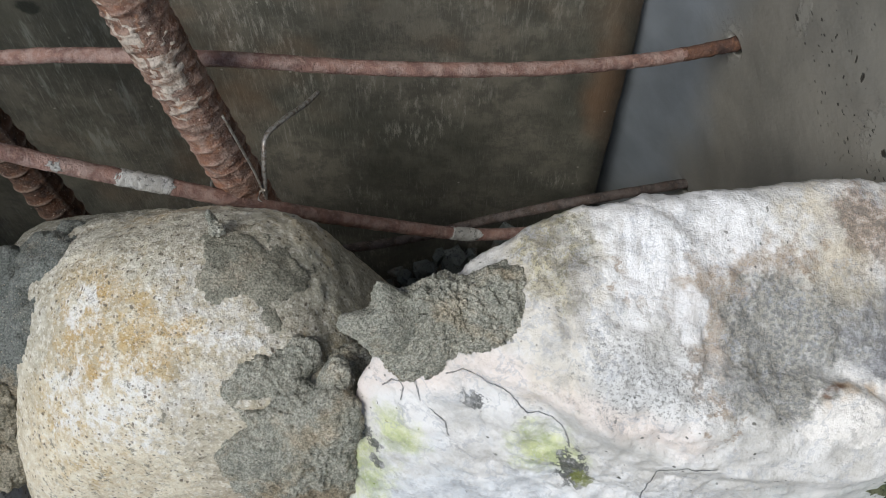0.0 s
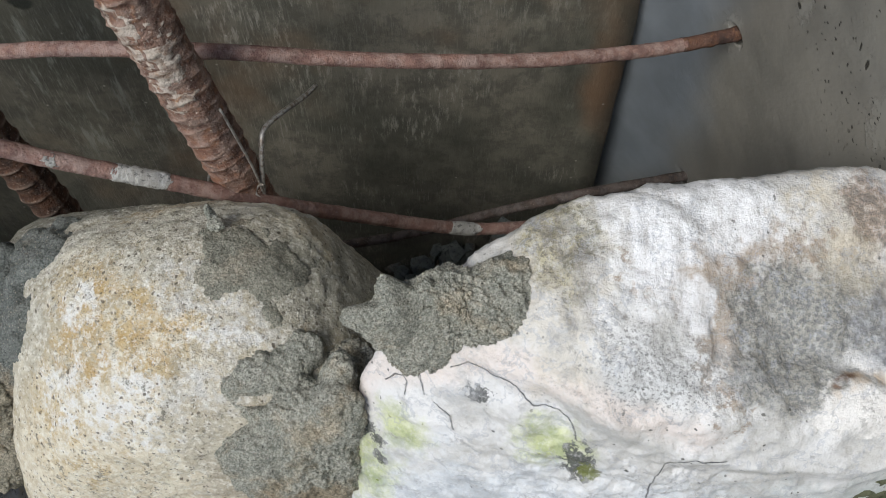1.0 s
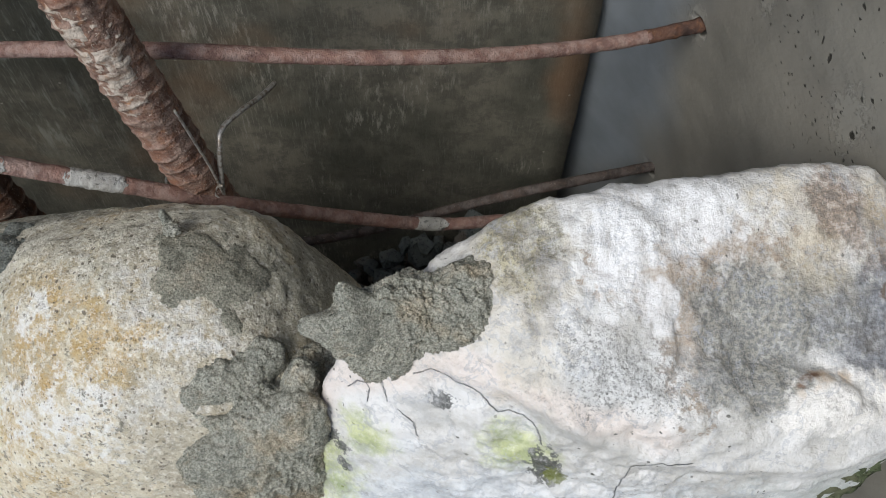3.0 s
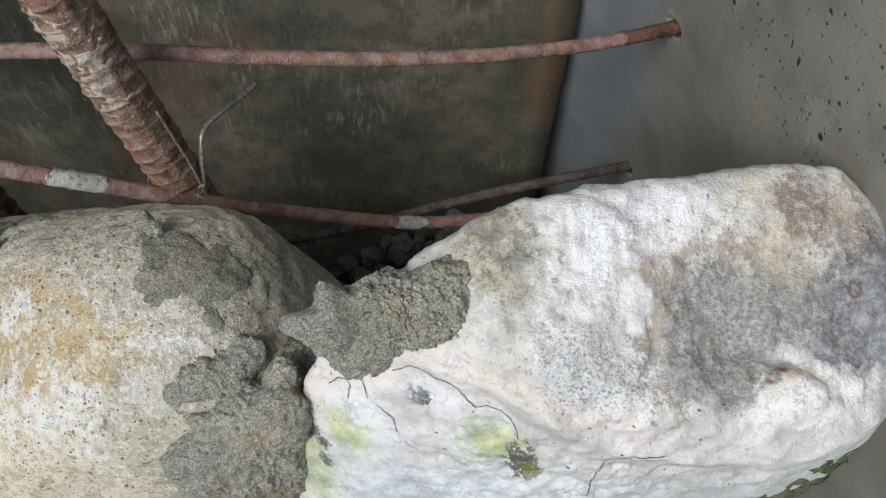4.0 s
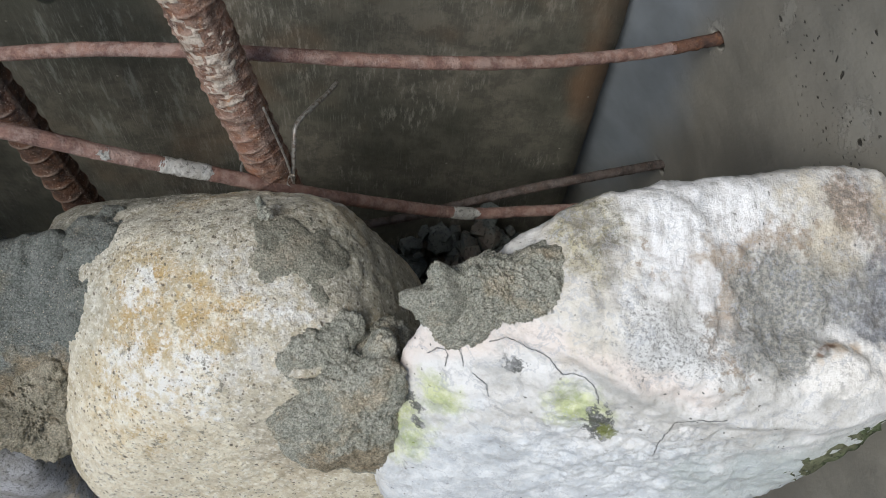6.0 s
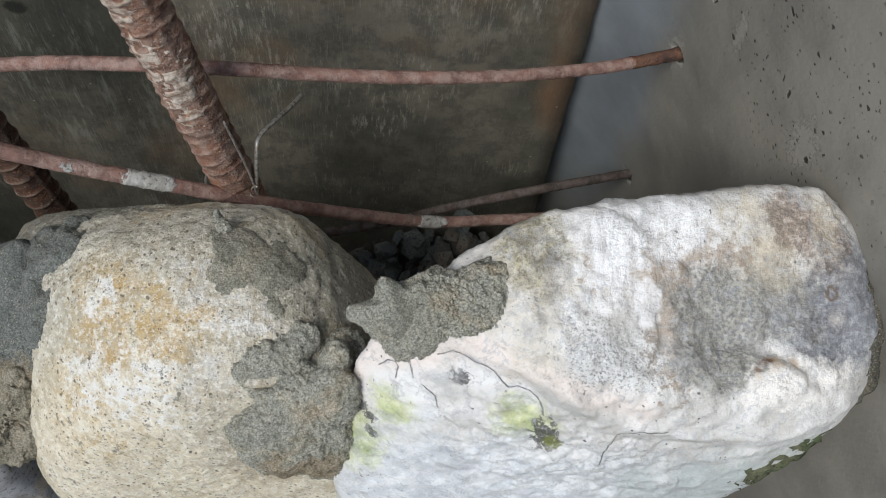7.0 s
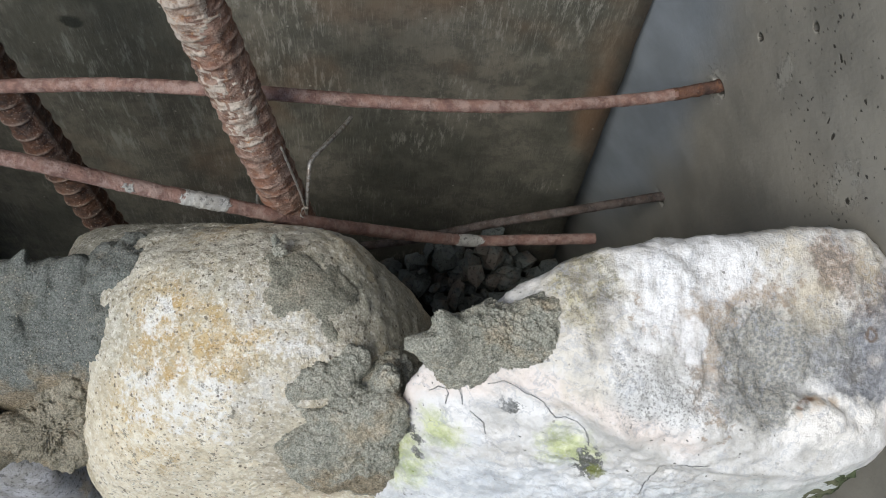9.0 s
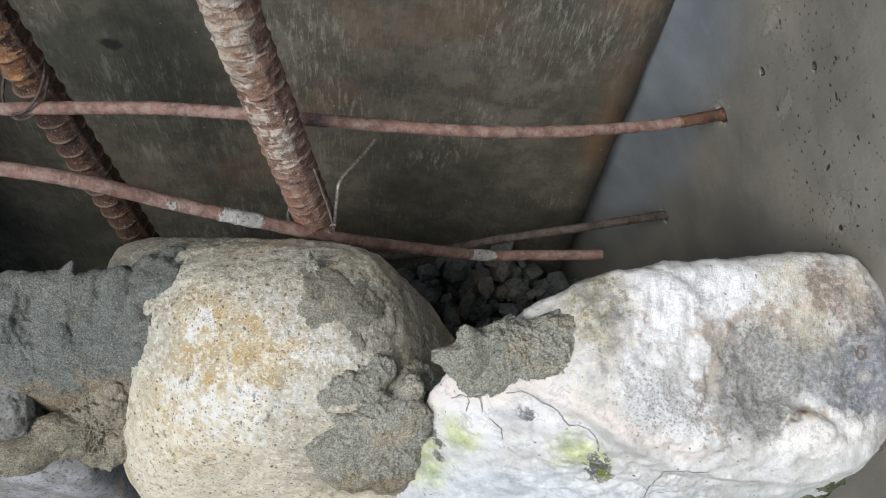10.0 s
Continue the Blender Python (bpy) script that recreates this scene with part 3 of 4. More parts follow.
def thing(name, bm, mat, base, label, category, group="", kind="", smooth=True):
    """One mesh as a thing of its own, with its origin at its base."""
    bmesh.ops.translate(bm, verts=bm.verts, vec=-Vector(base))
    ob = new(name, mesh_of(bm, name, mat, smooth))
    ob.location = base
    return tagged(ob, label, category, group, kind)


def holder(name, base, label, category, group="", kind=""):
    ob = new(name)
    ob.location = base
    return tagged(ob, label, category, group, kind)


def part(name, bm, mat, parent, label="", smooth=True):
    base = Vector(parent.location)
    if parent.parent:
        base += parent.parent.location
    bmesh.ops.translate(bm, verts=bm.verts, vec=-base)
    ob = new(name, mesh_of(bm, name, mat, smooth))
    ob.parent = parent
    return tagged(ob, label)


def fbm(p, scale, octaves=5, gain=0.5, off=0.0):
    v, a, q = 0.0, 1.0, Vector(p) * scale + Vector((off, off * 1.7, -off))
    for _ in range(octaves):
        v += a * noise.noise(q)
        q = q * 2.03
        a *= gain
    return v


def rock(centre, faces, sharp=8.0, level=5, lumps=((12.0, 0.006, 4),), swells=(), off=0.0, creases=()):
    """A stone: the rounded body between faces (point, normal), with noise lumps (scale, height, octaves)
    swells (place, radius, height) and creases (line, width, height) along the outward way."""
    bm = bmesh.new()
    bmesh.ops.create_icosphere(bm, subdivisions=level, radius=1.0)
    c = Vector(centre)
    u = np.array([v.co[:] for v in bm.verts])
    u /= np.linalg.norm(u, axis=1)[:, None]
    total = np.zeros(len(u))
    for place, normal in faces:
        n = Vector(normal).normalized()
        d = max(n.dot(Vector(place) - c), 0.004)
        total += np.clip(u @ np.array(n) / d, 0, None) ** sharp
    r = total ** (-1.0 / sharp)
    pts = u * r[:, None] + np.array(c)
    push = np.zeros(len(u))
    for place, radius, height in swells:
        radius = (radius,) * 3 if isinstance(radius, (int, float)) else radius
        q = (pts - np.array(place)) / np.array(radius)
        push += height * np.exp(-(q * q).sum(axis=1))
    if creases:
        wob = np.array([[0.006 * noise.noise(Vector(p) * 60), 0.006 * noise.noise(Vector(p) * 60 + Vector((5, 0, 0))), 0.0] for p in pts])
    for line, width, height in creases:
        best = np.full(len(u), 9.0)
        for a, b in zip(line, line[1:]):
            a, b = np.array(a), np.array(b)
            t = np.clip((pts - a) @ (b - a) / ((b - a) @ (b - a)), 0, 1)
            best = np.minimum(best, np.linalg.norm(pts + wob - a - t[:, None] * (b - a), axis=1))
        push += height * np.exp(-(best / width) ** 2)
    for i, v in enumerate(bm.verts):
        p = Vector(pts[i])
        h = push[i]
        for scale, height, octaves in lumps:
            h += height * fbm(p, scale, octaves, 0.55, off)
        v.co = p + Vector(u[i]) * h
    return bm


def box_faces(lo, hi):
    cx, cy, cz = [(a + b) / 2 for a, b in zip(lo, hi)]
    return [((lo[0], cy, cz), (-1, 0, 0)), ((hi[0], cy, cz), (1, 0, 0)), ((cx, lo[1], cz), (0, -1, 0)),
            ((cx, hi[1], cz), (0, 1, 0)), ((cx, cy, lo[2]), (0, 0, -1)), ((cx, cy, hi[2]), (0, 0, 1))]


def glide(points, per=24):
    """Catmull-Rom through the points."""
    ps = [Vector(p) for p in points]
    ps = [ps[0] * 2 - ps[1], *ps, ps[-1] * 2 - ps[-2]]
    out = []
    for a, b, c, d in zip(ps, ps[1:], ps[2:], ps[3:]):
        for i in range(per):
            t = i / per
            out.append(0.5 * (2 * b + (c - a) * t + (2 * a - 5 * b + 4 * c - d) * t * t + (3 * b - a - 3 * c + d) * t ** 3))
    out.append(ps[-2])
    return out


def tube(points, radius, sides=16, rough=0.0, scale=120.0, taper=1.0, off=0.0):
    bm = bmesh.new()
    ring0, up = None, Vector((0.02, 0.05, 1))
    n = len(points)
    for i, p in enumerate(points):
        way = (points[min(i + 1, n - 1)] - points[max(i - 1, 0)]).normalized()
        side = way.cross(up)
        if side.length < 1e-3:
            side = way.cross(Vector((0, 1, 0)))
        side.normalize()
        up = side.cross(way).normalized()
        r0 = radius * (1 + (taper - 1) * i / (n - 1))
        ring = []
        for k in range(sides):
            a = math.tau * k / sides
            w = side * math.cos(a) + up * math.sin(a)
            ring.append(bm.verts.new(p + w * (r0 + rough * fbm(p + w * r0, scale, 3, 0.6, off))))
        if ring0:
            for k in range(sides):
                bm.faces.new((ring0[k], ring0[(k + 1) % sides], ring[(k + 1) % sides], ring[k]))
        else:
            bm.faces.new(ring[::-1])
        ring0 = ring
    bm.faces.new(ring0)
    bmesh.ops.recalc_face_normals(bm, faces=bm.faces)
    return bm


def ribbed_bar(foot, head, radius, pitch, rib, slant, turn=0.0, rough=0.0005, off=0.0):
    """A deformed bar: slanted crescent ribs between two lengthwise ribs."""
    foot, head = Vector(foot), Vector(head)
    way = (head - foot).normalized()
    side = way.cross(Vector((0, 1, 0))).normalized()
    fore = side.cross(way)
    length, sides = (head - foot).length, 40
    rows = int(length / 0.0011)
    bm = bmesh.new()
    last = None
    for i in range(rows + 1):
        s = length * i / rows
        ring = []
        for k in range(sides):
            a = math.tau * k / sides
            b = a + radians(turn)
            half = math.cos(b)
            phase = (s + slant * math.sin(b)) / pitch
            wave = max(0.0, math.cos(math.tau * phase)) ** 4
            r = radius + rib * wave * min(1.0, abs(half) * 1.6) + rib * 0.9 * max(0.0, 1 - abs(half) * 5)
            w = side * math.cos(a) + fore * math.sin(a)
            p = foot + way * s + w * r
            r += rough * fbm(p, 260, 3, 0.6, off) + rough * 1.2 * fbm(p, 60, 2, 0.6, off + 3)
            ring.append(bm.verts.new(foot + way * s + w * r))
        if last:
            for k in range(sides):
                bm.faces.new((last[k], last[(k + 1) % sides], ring[(k + 1) % sides], ring[k]))
        else:
            bm.faces.new(ring[::-1])
        last = ring
    bm.faces.new(last)
    bmesh.ops.recalc_face_normals(bm, faces=bm.faces)
    return bm


def crust(bm, blobs, thick, lumps, seed, edge=0.35, cracks=(), warp=(30.0, 0.012)):
    """Mortar smeared on a stone: the stone's skin within blobs (place, radii, share), raised by its thickness and lumps."""
    bm.normal_update()
    cut = bm.copy()
    cut.verts.index_update()
    gone, height = [], {}
    centres = [(np.array(c), np.array(r if isinstance(r, tuple) else (r, r, r)), k) for c, r, k in blobs]
    for v in cut.verts:
        p = v.co
        w = Vector((fbm(p, warp[0], 4, 0.55, seed), fbm(p, warp[0], 4, 0.55, seed + 9), fbm(p, warp[0], 4, 0.55, seed + 17))) * warp[1]
        q = np.array(p + w)
        h = 0.0
        for c, r, k in centres:
            d = math.sqrt((((q - c) / r) ** 2).sum())
            m = min(1.0, max(0.0, (1.0 - d) / edge))
            h = max(h, k * m * (2.0 - m))
        height[v.index] = h
        if h <= 0.0:
            gone.append(v)
    moved = []
    for v in cut.verts:
        h = height[v.index]
        if h > 0.0:
            d = thick * h
            for scale, size, octaves in lumps:
                d += size * min(1.0, h * 2.5) * fbm(v.co, scale, octaves, 0.6, seed)
            for scale, depth, width in cracks:
                q = v.co + Vector((0.004 * fbm(v.co, 60, 3, 0.6, seed + 5), 0, 0.004 * fbm(v.co, 60, 3, 0.6, seed + 8)))
                d -= depth * max(0.0, 1.0 - abs(noise.noise(q * scale + Vector((seed, 0, 0)))) / width)
            moved.append((v, v.co + v.normal * max(d, 0.0002)))
        else:
            moved.append((v, v.co - v.normal * 0.002))
    for v, q in moved:
        v.co = q
    far = [v for v in gone if all(height[e.other_vert(v).index] <= 0.0 for e in v.link_edges)]
    bmesh.ops.delete(cut, geom=far, context="VERTS")
    return cut


def clod(centre, blobs, lumps, grooves=(), off=0.0, level=7, blend=0.0025):
    """A body of mortar: rounded masses (place, radii) run together, with noise lumps and grooves (line, depth, width)."""
    bm = bmesh.new()
    bmesh.ops.create_icosphere(bm, subdivisions=level, radius=1.0)
    u = np.array([v.co[:] for v in bm.verts])
    u /= np.linalg.norm(u, axis=1)[:, None]
    c, reach = np.array(centre), np.zeros(len(u))
    for s in np.linspace(0.002, 0.11, 110):
        p = c + u * s
        total = np.zeros(len(u))
        for place, radii in blobs:
            d = (np.sqrt((((p - np.array(place)) / np.array(radii)) ** 2).sum(axis=1)) - 1.0) * min(radii)
            total += np.exp(np.clip(-d / blend, -40, 40))
        reach = np.where(total > 1.0, s, reach)
    pts = c + u * reach[:, None]
    for line, depth, width in grooves:
        best = np.full(len(u), 9.0)
        wob = np.array([[0.003 * fbm(p, 90, 3, 0.6, off + 5), 0.003 * fbm(p, 90, 3, 0.6, off + 8), 0.0] for p in pts])
        for a, b in zip(line, line[1:]):
            a, b = np.array(a), np.array(b)
            h = np.clip((pts - a) @ (b - a) / ((b - a) @ (b - a)), 0, 1)
            best = np.minimum(best, np.linalg.norm(pts + wob - a - h[:, None] * (b - a), axis=1))
        reach -= depth * np.exp(-(best / width) ** 2)
    for i, v in enumerate(bm.verts):
        p = Vector(pts[i])
        v.co = Vector(c + u[i] * (reach[i] + sum(size * fbm(p, scale, octaves, 0.6, off) for scale, size, octaves in lumps)))
    for _ in range(1):
        bmesh.ops.smooth_vert(bm, verts=bm.verts, factor=0.3, use_axis_x=True, use_axis_y=True, use_axis_z=True)
    return bm


# ---- setting ----
# ground: one sheet to the horizon
bm = bmesh.new()
bmesh.ops.create_grid(bm, x_segments=40, y_segments=40, size=1.2)
for v in bm.verts:
    v.co.z = -0.2 + (0.012 * fbm(v.co, 9, 4) if max(abs(v.co.x), abs(v.co.y)) < 1.19 else 0.0)
edges = [e for e in bm.edges if e.is_boundary]
out = bmesh.ops.extrude_edge_only(bm, edges=edges)["geom"]
for v in out:
    if isinstance(v, bmesh.types.BMVert):
        v.co.x, v.co.y = v.co.x * 1500, v.co.y * 1500
thing("ground", bm, SOIL, (0, 0, -0.2), "damp dark soil and rubble at the bottom of the trench", "ground", kind="structure")


# cast concrete wall: x = 0.345 - 0.25 y - 0.1 z on its face
def wall_x(y, z):
    """The wall's face, with an added curve to the board's edge that catches light."""
    turn = 0.02 * np.log1p(np.exp((y - 0.475) / 0.02))
    return 0.345 - 0.25 * y - 0.1 * z - 0.75 * turn


PITS = [(0.4131, 0.4124, 0.0030), (0.3716, 0.4702, 0.0030), (0.4335, 0.331, 0.006), (0.452, 0.131, 0.006)]
rng = np.random.default_rng(5)
ys = np.concatenate([np.linspace(-0.6, 0.05, 12), np.linspace(0.06, 0.26, 90), np.linspace(0.262, 0.46, 190), np.linspace(0.465, 0.8, 50)])
zs = np.concatenate([np.linspace(-0.22, 0.08, 14), np.linspace(0.085, 0.3, 90), np.linspace(0.302, 0.52, 200), np.linspace(0.525, 1.25, 60)])
YY, ZZ = np.meshgrid(ys, zs, indexing="ij")
XX = wall_x(YY, ZZ)
for k, (py, pz, pr) in enumerate(PITS):
    sq, sk = rng.uniform(0.7, 1.3), rng.uniform(-0.6, 0.6)
    d = np.hypot((YY - py + sk * (ZZ - pz)) * sq, ZZ - pz) / pr
    XX += 0.9 * pr * np.clip(1.25 - d * d, 0, 0.9)
bm = bmesh.new()
grid = [[bm.verts.new((XX[i, j] + 0.0004 * fbm((0, ys[i], zs[j]), 30, 3), ys[i], zs[j])) for j in range(len(zs))] for i in range(len(ys))]
for i in range(len(ys) - 1):
    for j in range(len(zs) - 1):
        bm.faces.new((grid[i][j], grid[i][j + 1], grid[i + 1][j + 1], grid[i + 1][j]))
rim_edges = [e for e in bm.edges if e.is_boundary]
back = bmesh.ops.extrude_edge_only(bm, edges=rim_edges)["geom"]
bverts = [g for g in back if isinstance(g, bmesh.types.BMVert)]
for v in bverts:
    v.co.x += 0.3
bmesh.ops.contextual_create(bm, geom=[e for e in bm.edges if e.is_boundary])
thing("wall_right", bm, CONCRETE, (0.3, 0.2, -0.2), "smooth cast grey concrete wall with small air holes and a painted bluish sky sheen", "wall", kind="structure")

# dark formwork board behind the bars
bm = bmesh.new()
nz, nx = 60, 60
edge = [0.153 + 0.004 * noise.noise(Vector((0, 0, 18 * z))) + 0.0015 * noise.noise(Vector((3, 0, 90 * z))) for z in np.linspace(-0.22, 1.25, nz + 1)]
front = [[bm.verts.new((-1.1 + (edge[j] + 1.1) * (i / nx), 0.505 + 0.002 * noise.noise(Vector((i * 0.3, j * 0.2, 0))), -0.22 + 1.47 * j / nz)) for j in range(nz + 1)] for i in range(nx + 1)]
for i in range(nx):
    for j in range(nz):
        bm.faces.new((front[i][j], front[i + 1][j], front[i + 1][j + 1], front[i][j + 1]))
ext = bmesh.ops.extrude_edge_only(bm, edges=[e for e in bm.edges if e.is_boundary])["geom"]
for v in ext:
    if isinstance(v, bmesh.types.BMVert):
        v.co.y = 0.523
bmesh.ops.contextual_create(bm, geom=[e for e in bm.edges if e.is_boundary])
thing("wall_back", bm, BOARD, (-0.3, 0.51, -0.2), "dark stained formwork board with pale scuffs and cement stains", "formwork board", kind="structure")

# unseen board, added to block sky light and darken the left of the trench
bm = bmesh.new()
bmesh.ops.create_cube(bm, size=1.0)
bmesh.ops.scale(bm, vec=(0.02, 0.62, 1.47), verts=bm.verts)
bmesh.ops.translate(bm, vec=(-0.575, 0.60, 0.515), verts=bm.verts)
bmesh.ops.bevel(bm, geom=bm.edges[:], offset=0.002, segments=1, affect="EDGES")
thing("shade_board_left", bm, BOARD, (-0.575, 0.60, -0.2), "unseen board added to keep sky light off the left end of the trench", "formwork board", kind="structure", smooth=False)

# ---- bars ----
rebar = holder("rebar", (-0.0505, 0.329, -0.2), "thick rusty ribbed reinforcing bar dusted with pale mortar", "rebar", "upright bars")
bar = ribbed_bar((-0.0505, 0.329, -0.203), (-0.2255, 0.329, 0.94), 0.0152, 0.0125, 0.0010, 0.007, 35, rough=0.0007)
splash = [crust(bar, blobs, 0.0004, ((200.0, 0.0008, 4),), 13.0, 0.6, warp=(120.0, 0.012)) for blobs in (
    [((-0.170, 0.316, 0.53), (0.02, 0.012, 0.05), 1.0)], [((-0.145, 0.316, 0.43), (0.008, 0.012, 0.035), 1.0)], [((-0.158, 0.316, 0.455), (0.006, 0.012, 0.03), 1.0)])]
part("bar", bar, RUST_MAIN, rebar)
for bm in splash:
    part("mortar_splash", bm, SPLASH, rebar, "thin dried mortar splash")
rebar = holder("rebar", (-0.2726, 0.398, -0.2), "thick brown rusty ribbed reinforcing bar beside the formwork board, darkened for shade", "rebar", "upright bars")
bar = ribbed_bar((-0.2726, 0.398, -0.203), (-0.394, 0.398, 0.94), 0.0146, 0.0195, 0.0017, 0.003, 60, rough=0.0003, off=7.0)
scale = crust(bar, [((-0.345, 0.384, 0.455), (0.02, 0.02, 0.03), 1.0), ((-0.337, 0.384, 0.41), (0.012, 0.02, 0.02), 1.0)], 0.0004, ((200.0, 0.0006, 4),), 23.0, 0.6, warp=(120.0, 0.010))
part("bar", bar, RUST_SHADED, rebar)
part("rust_scale", scale, RUST_ORANGE, rebar, "bright orange rust scale")

TIE_1 = [(-0.56, 0.372, 0.37), (-0.45, 0.374, 0.372), (-0.3558, 0.376, 0.3726), (-0.331, 0.377, 0.374), (-0.2314, 0.370, 0.3907), (-0.13, 0.364, 0.394), (-0.06, 0.374, 0.376), (0.0, 0.382, 0.364),
         (0.06, 0.396, 0.349), (0.12, 0.412, 0.337), (0.16, 0.422, 0.333), (0.2, 0.434, 0.331), (0.235, 0.446, 0.333)]
tie_1 = holder("tie_bar", (-0.56, 0.372, 0.37), "thin rusty reddish tie bar running into the concrete wall", "rebar", "tie bars")
way = glide(TIE_1, 30)
cut = next(i for i, p in enumerate(way) if p[0] > 0.165)
part("bar", tube(way[:cut + 1], 0.0048, 18, 0.0004, 110), RUST_TIE, tie_1)
part("bar_end", tube(way[cut - 2:], 0.0050, 18, 0.0007, 140, off=2.0), RUST_END, tie_1, "dark scaly rusted end")
TIE_2 = [(-0.5, 0.30, 0.435), (-0.40, 0.30, 0.424), (-0.3258, 0.3, 0.4140), (-0.2751, 0.3, 0.4015), (-0.223, 0.303, 0.3730), (-0.193, 0.305, 0.3580), (-0.156, 0.31, 0.3350), (-0.113, 0.319, 0.3020),
         (-0.05, 0.348, 0.235), (0.018, 0.376, 0.173), (0.075, 0.385, 0.160), (0.137, 0.388, 0.160)]
tie_2 = holder("tie_bar", (-0.5, 0.30, 0.435), "thin bent rusty tie bar with patches of pale cement", "rebar", "tie bars")
bar = tube(glide(TIE_2, 60), 0.0051, 22, 0.0004, 110, off=4.0)
part_patch = [crust(bar, blobs, 0.0005, ((260.0, 0.0004, 3),), 3.0, 0.3, warp=(140.0, 0.005)) for blobs in (
    [((-0.178, 0.300, 0.352), (0.019, 0.02, 0.016), 1.0)], [((0.019, 0.370, 0.179), (0.012, 0.02, 0.02), 1.0)], [((-0.2225, 0.299, 0.377), (0.0035, 0.004, 0.004), 1.0)])]
part("bar", bar, RUST_TIE, tie_2)
for bm in part_patch:
    part("cement_patch", bm, CEMENT, tie_2, "dried pale grey cement splash")
TIE_3 = [(0.25, 0.46, 0.130), (0.215, 0.45, 0.137), (0.15, 0.43, 0.149), (0.1, 0.418, 0.152), (0.033, 0.42, 0.1205), (-0.0224, 0.415, 0.1025), (-0.0736, 0.41, 0.094), (-0.16, 0.405, 0.08)]
thing("tie_bar", tube(glide(TIE_3, 30), 0.0044, 18, 0.0004, 110, off=9.0), RUST_DULL, (0.25, 0.46, 0.13),
      "thin dull brown tie bar low in the trench", "rebar", "tie bars")

# tie wires
WIRE_1 = [(-0.1175, 0.318, 0.296), (-0.1154, 0.322, 0.310), (-0.1125, 0.332, 0.338), (-0.1105, 0.343, 0.347), (-0.1015, 0.36, 0.3425), (-0.0945, 0.378, 0.331), (-0.0896, 0.39, 0.3245), (-0.0855, 0.401, 0.3195)]
wire = holder("tie_wire", (-0.1175, 0.318, 0.296), "thin grey steel tie wire twisted round rebar and tie bar", "wire", "tie wires")
part("tail", tube(glide(WIRE_1, 12), 0.0017, 8, 0.0001, 300), WIRE, wire)
loop = [Vector((-0.134 + 0.0168 * math.cos(a), 0.333 + 0.0172 * math.sin(a), 0.318 + 0.008 * math.cos(a + 0.6))) for a in np.linspace(0.3, 6.9, 50)]
part("loop", tube(loop, 0.0011, 8, 0.0001, 300), WIRE, wire)
loop = [Vector((-0.1155 + 0.0022 * math.cos(a) - 0.0004 * a, 0.319 + 0.0022 * math.sin(a), 0.322 - 0.0022 * a)) for a in np.linspace(0, 13, 90)]
part("twist", tube(loop, 0.0010, 8, 0.0001, 300), WIRE, wire)
part("strand", tube(glide([(-0.1265, 0.325, 0.39), (-0.1215, 0.324, 0.36), (-0.1175, 0.323, 0.335), (-0.115, 0.321, 0.312)], 12), 0.0009, 8, 0.0001, 300), WIRE, wire)
wire = holder("tie_wire", (-0.33, 0.377, 0.374), "rusty tie wire looped round rebar and tie bar", "wire", "tie wires")
for dz, ph in ((0.0, 0.0), (0.004, 0.4)):
    loop = [Vector((-0.3390 + 0.0180 * math.cos(a), 0.392 + 0.0215 * math.sin(a), 0.381 + dz + 0.014 * math.sin(a + 0.5 + ph))) for a in np.linspace(0, math.tau, 60)]
    part("loop", tube(loop, 0.0011, 8, 0.0001, 300), RUST_DULL, wire)

# ---- stones ----
def grains(bm, count, seed, small=0.0002, large=0.0006):
    """Sand grains and crumbs standing proud of a mortar skin."""
    rnd = random.Random(seed)
    places = [(v.co.copy(), v.normal.copy()) for v in rnd.sample(bm.verts[:], min(count, len(bm.verts)))]
    out = bmesh.new()
    for p, n in places:
        r = small + (large - small) * rnd.random() ** 2
        axis = [Vector((rnd.gauss(0, 1), rnd.gauss(0, 1), rnd.gauss(0, 1))).normalized() for _ in range(2)]
        a = axis[0]
        b = a.cross(axis[1]).normalized()
        c = a.cross(b)
        vs = [out.verts.new(p + n * r * 0.1 + d * r * rnd.uniform(0.7, 1.2)) for d in (a, b, -a, -b, c, -c)]
        for i in range(4):
            out.faces.new((vs[i], vs[(i + 1) % 4], vs[4]))
            out.faces.new((vs[(i + 1) % 4], vs[i], vs[5]))
    bmesh.ops.recalc_face_normals(out, faces=out.faces)
    return out


def mortar_thing(name, bm, mat, base, label, count, seed):
    bm.verts.ensure_lookup_table()
    bm.normal_update()
    ob = holder(name, base, label, "mortar")
    crumbs = grains(bm, count, seed)
    part("body", bm, mat, ob)
    tagged(part("sand", crumbs, GRAINS, ob, "loose sand grains and crumbs", smooth=False), kind="stuff")
    return ob


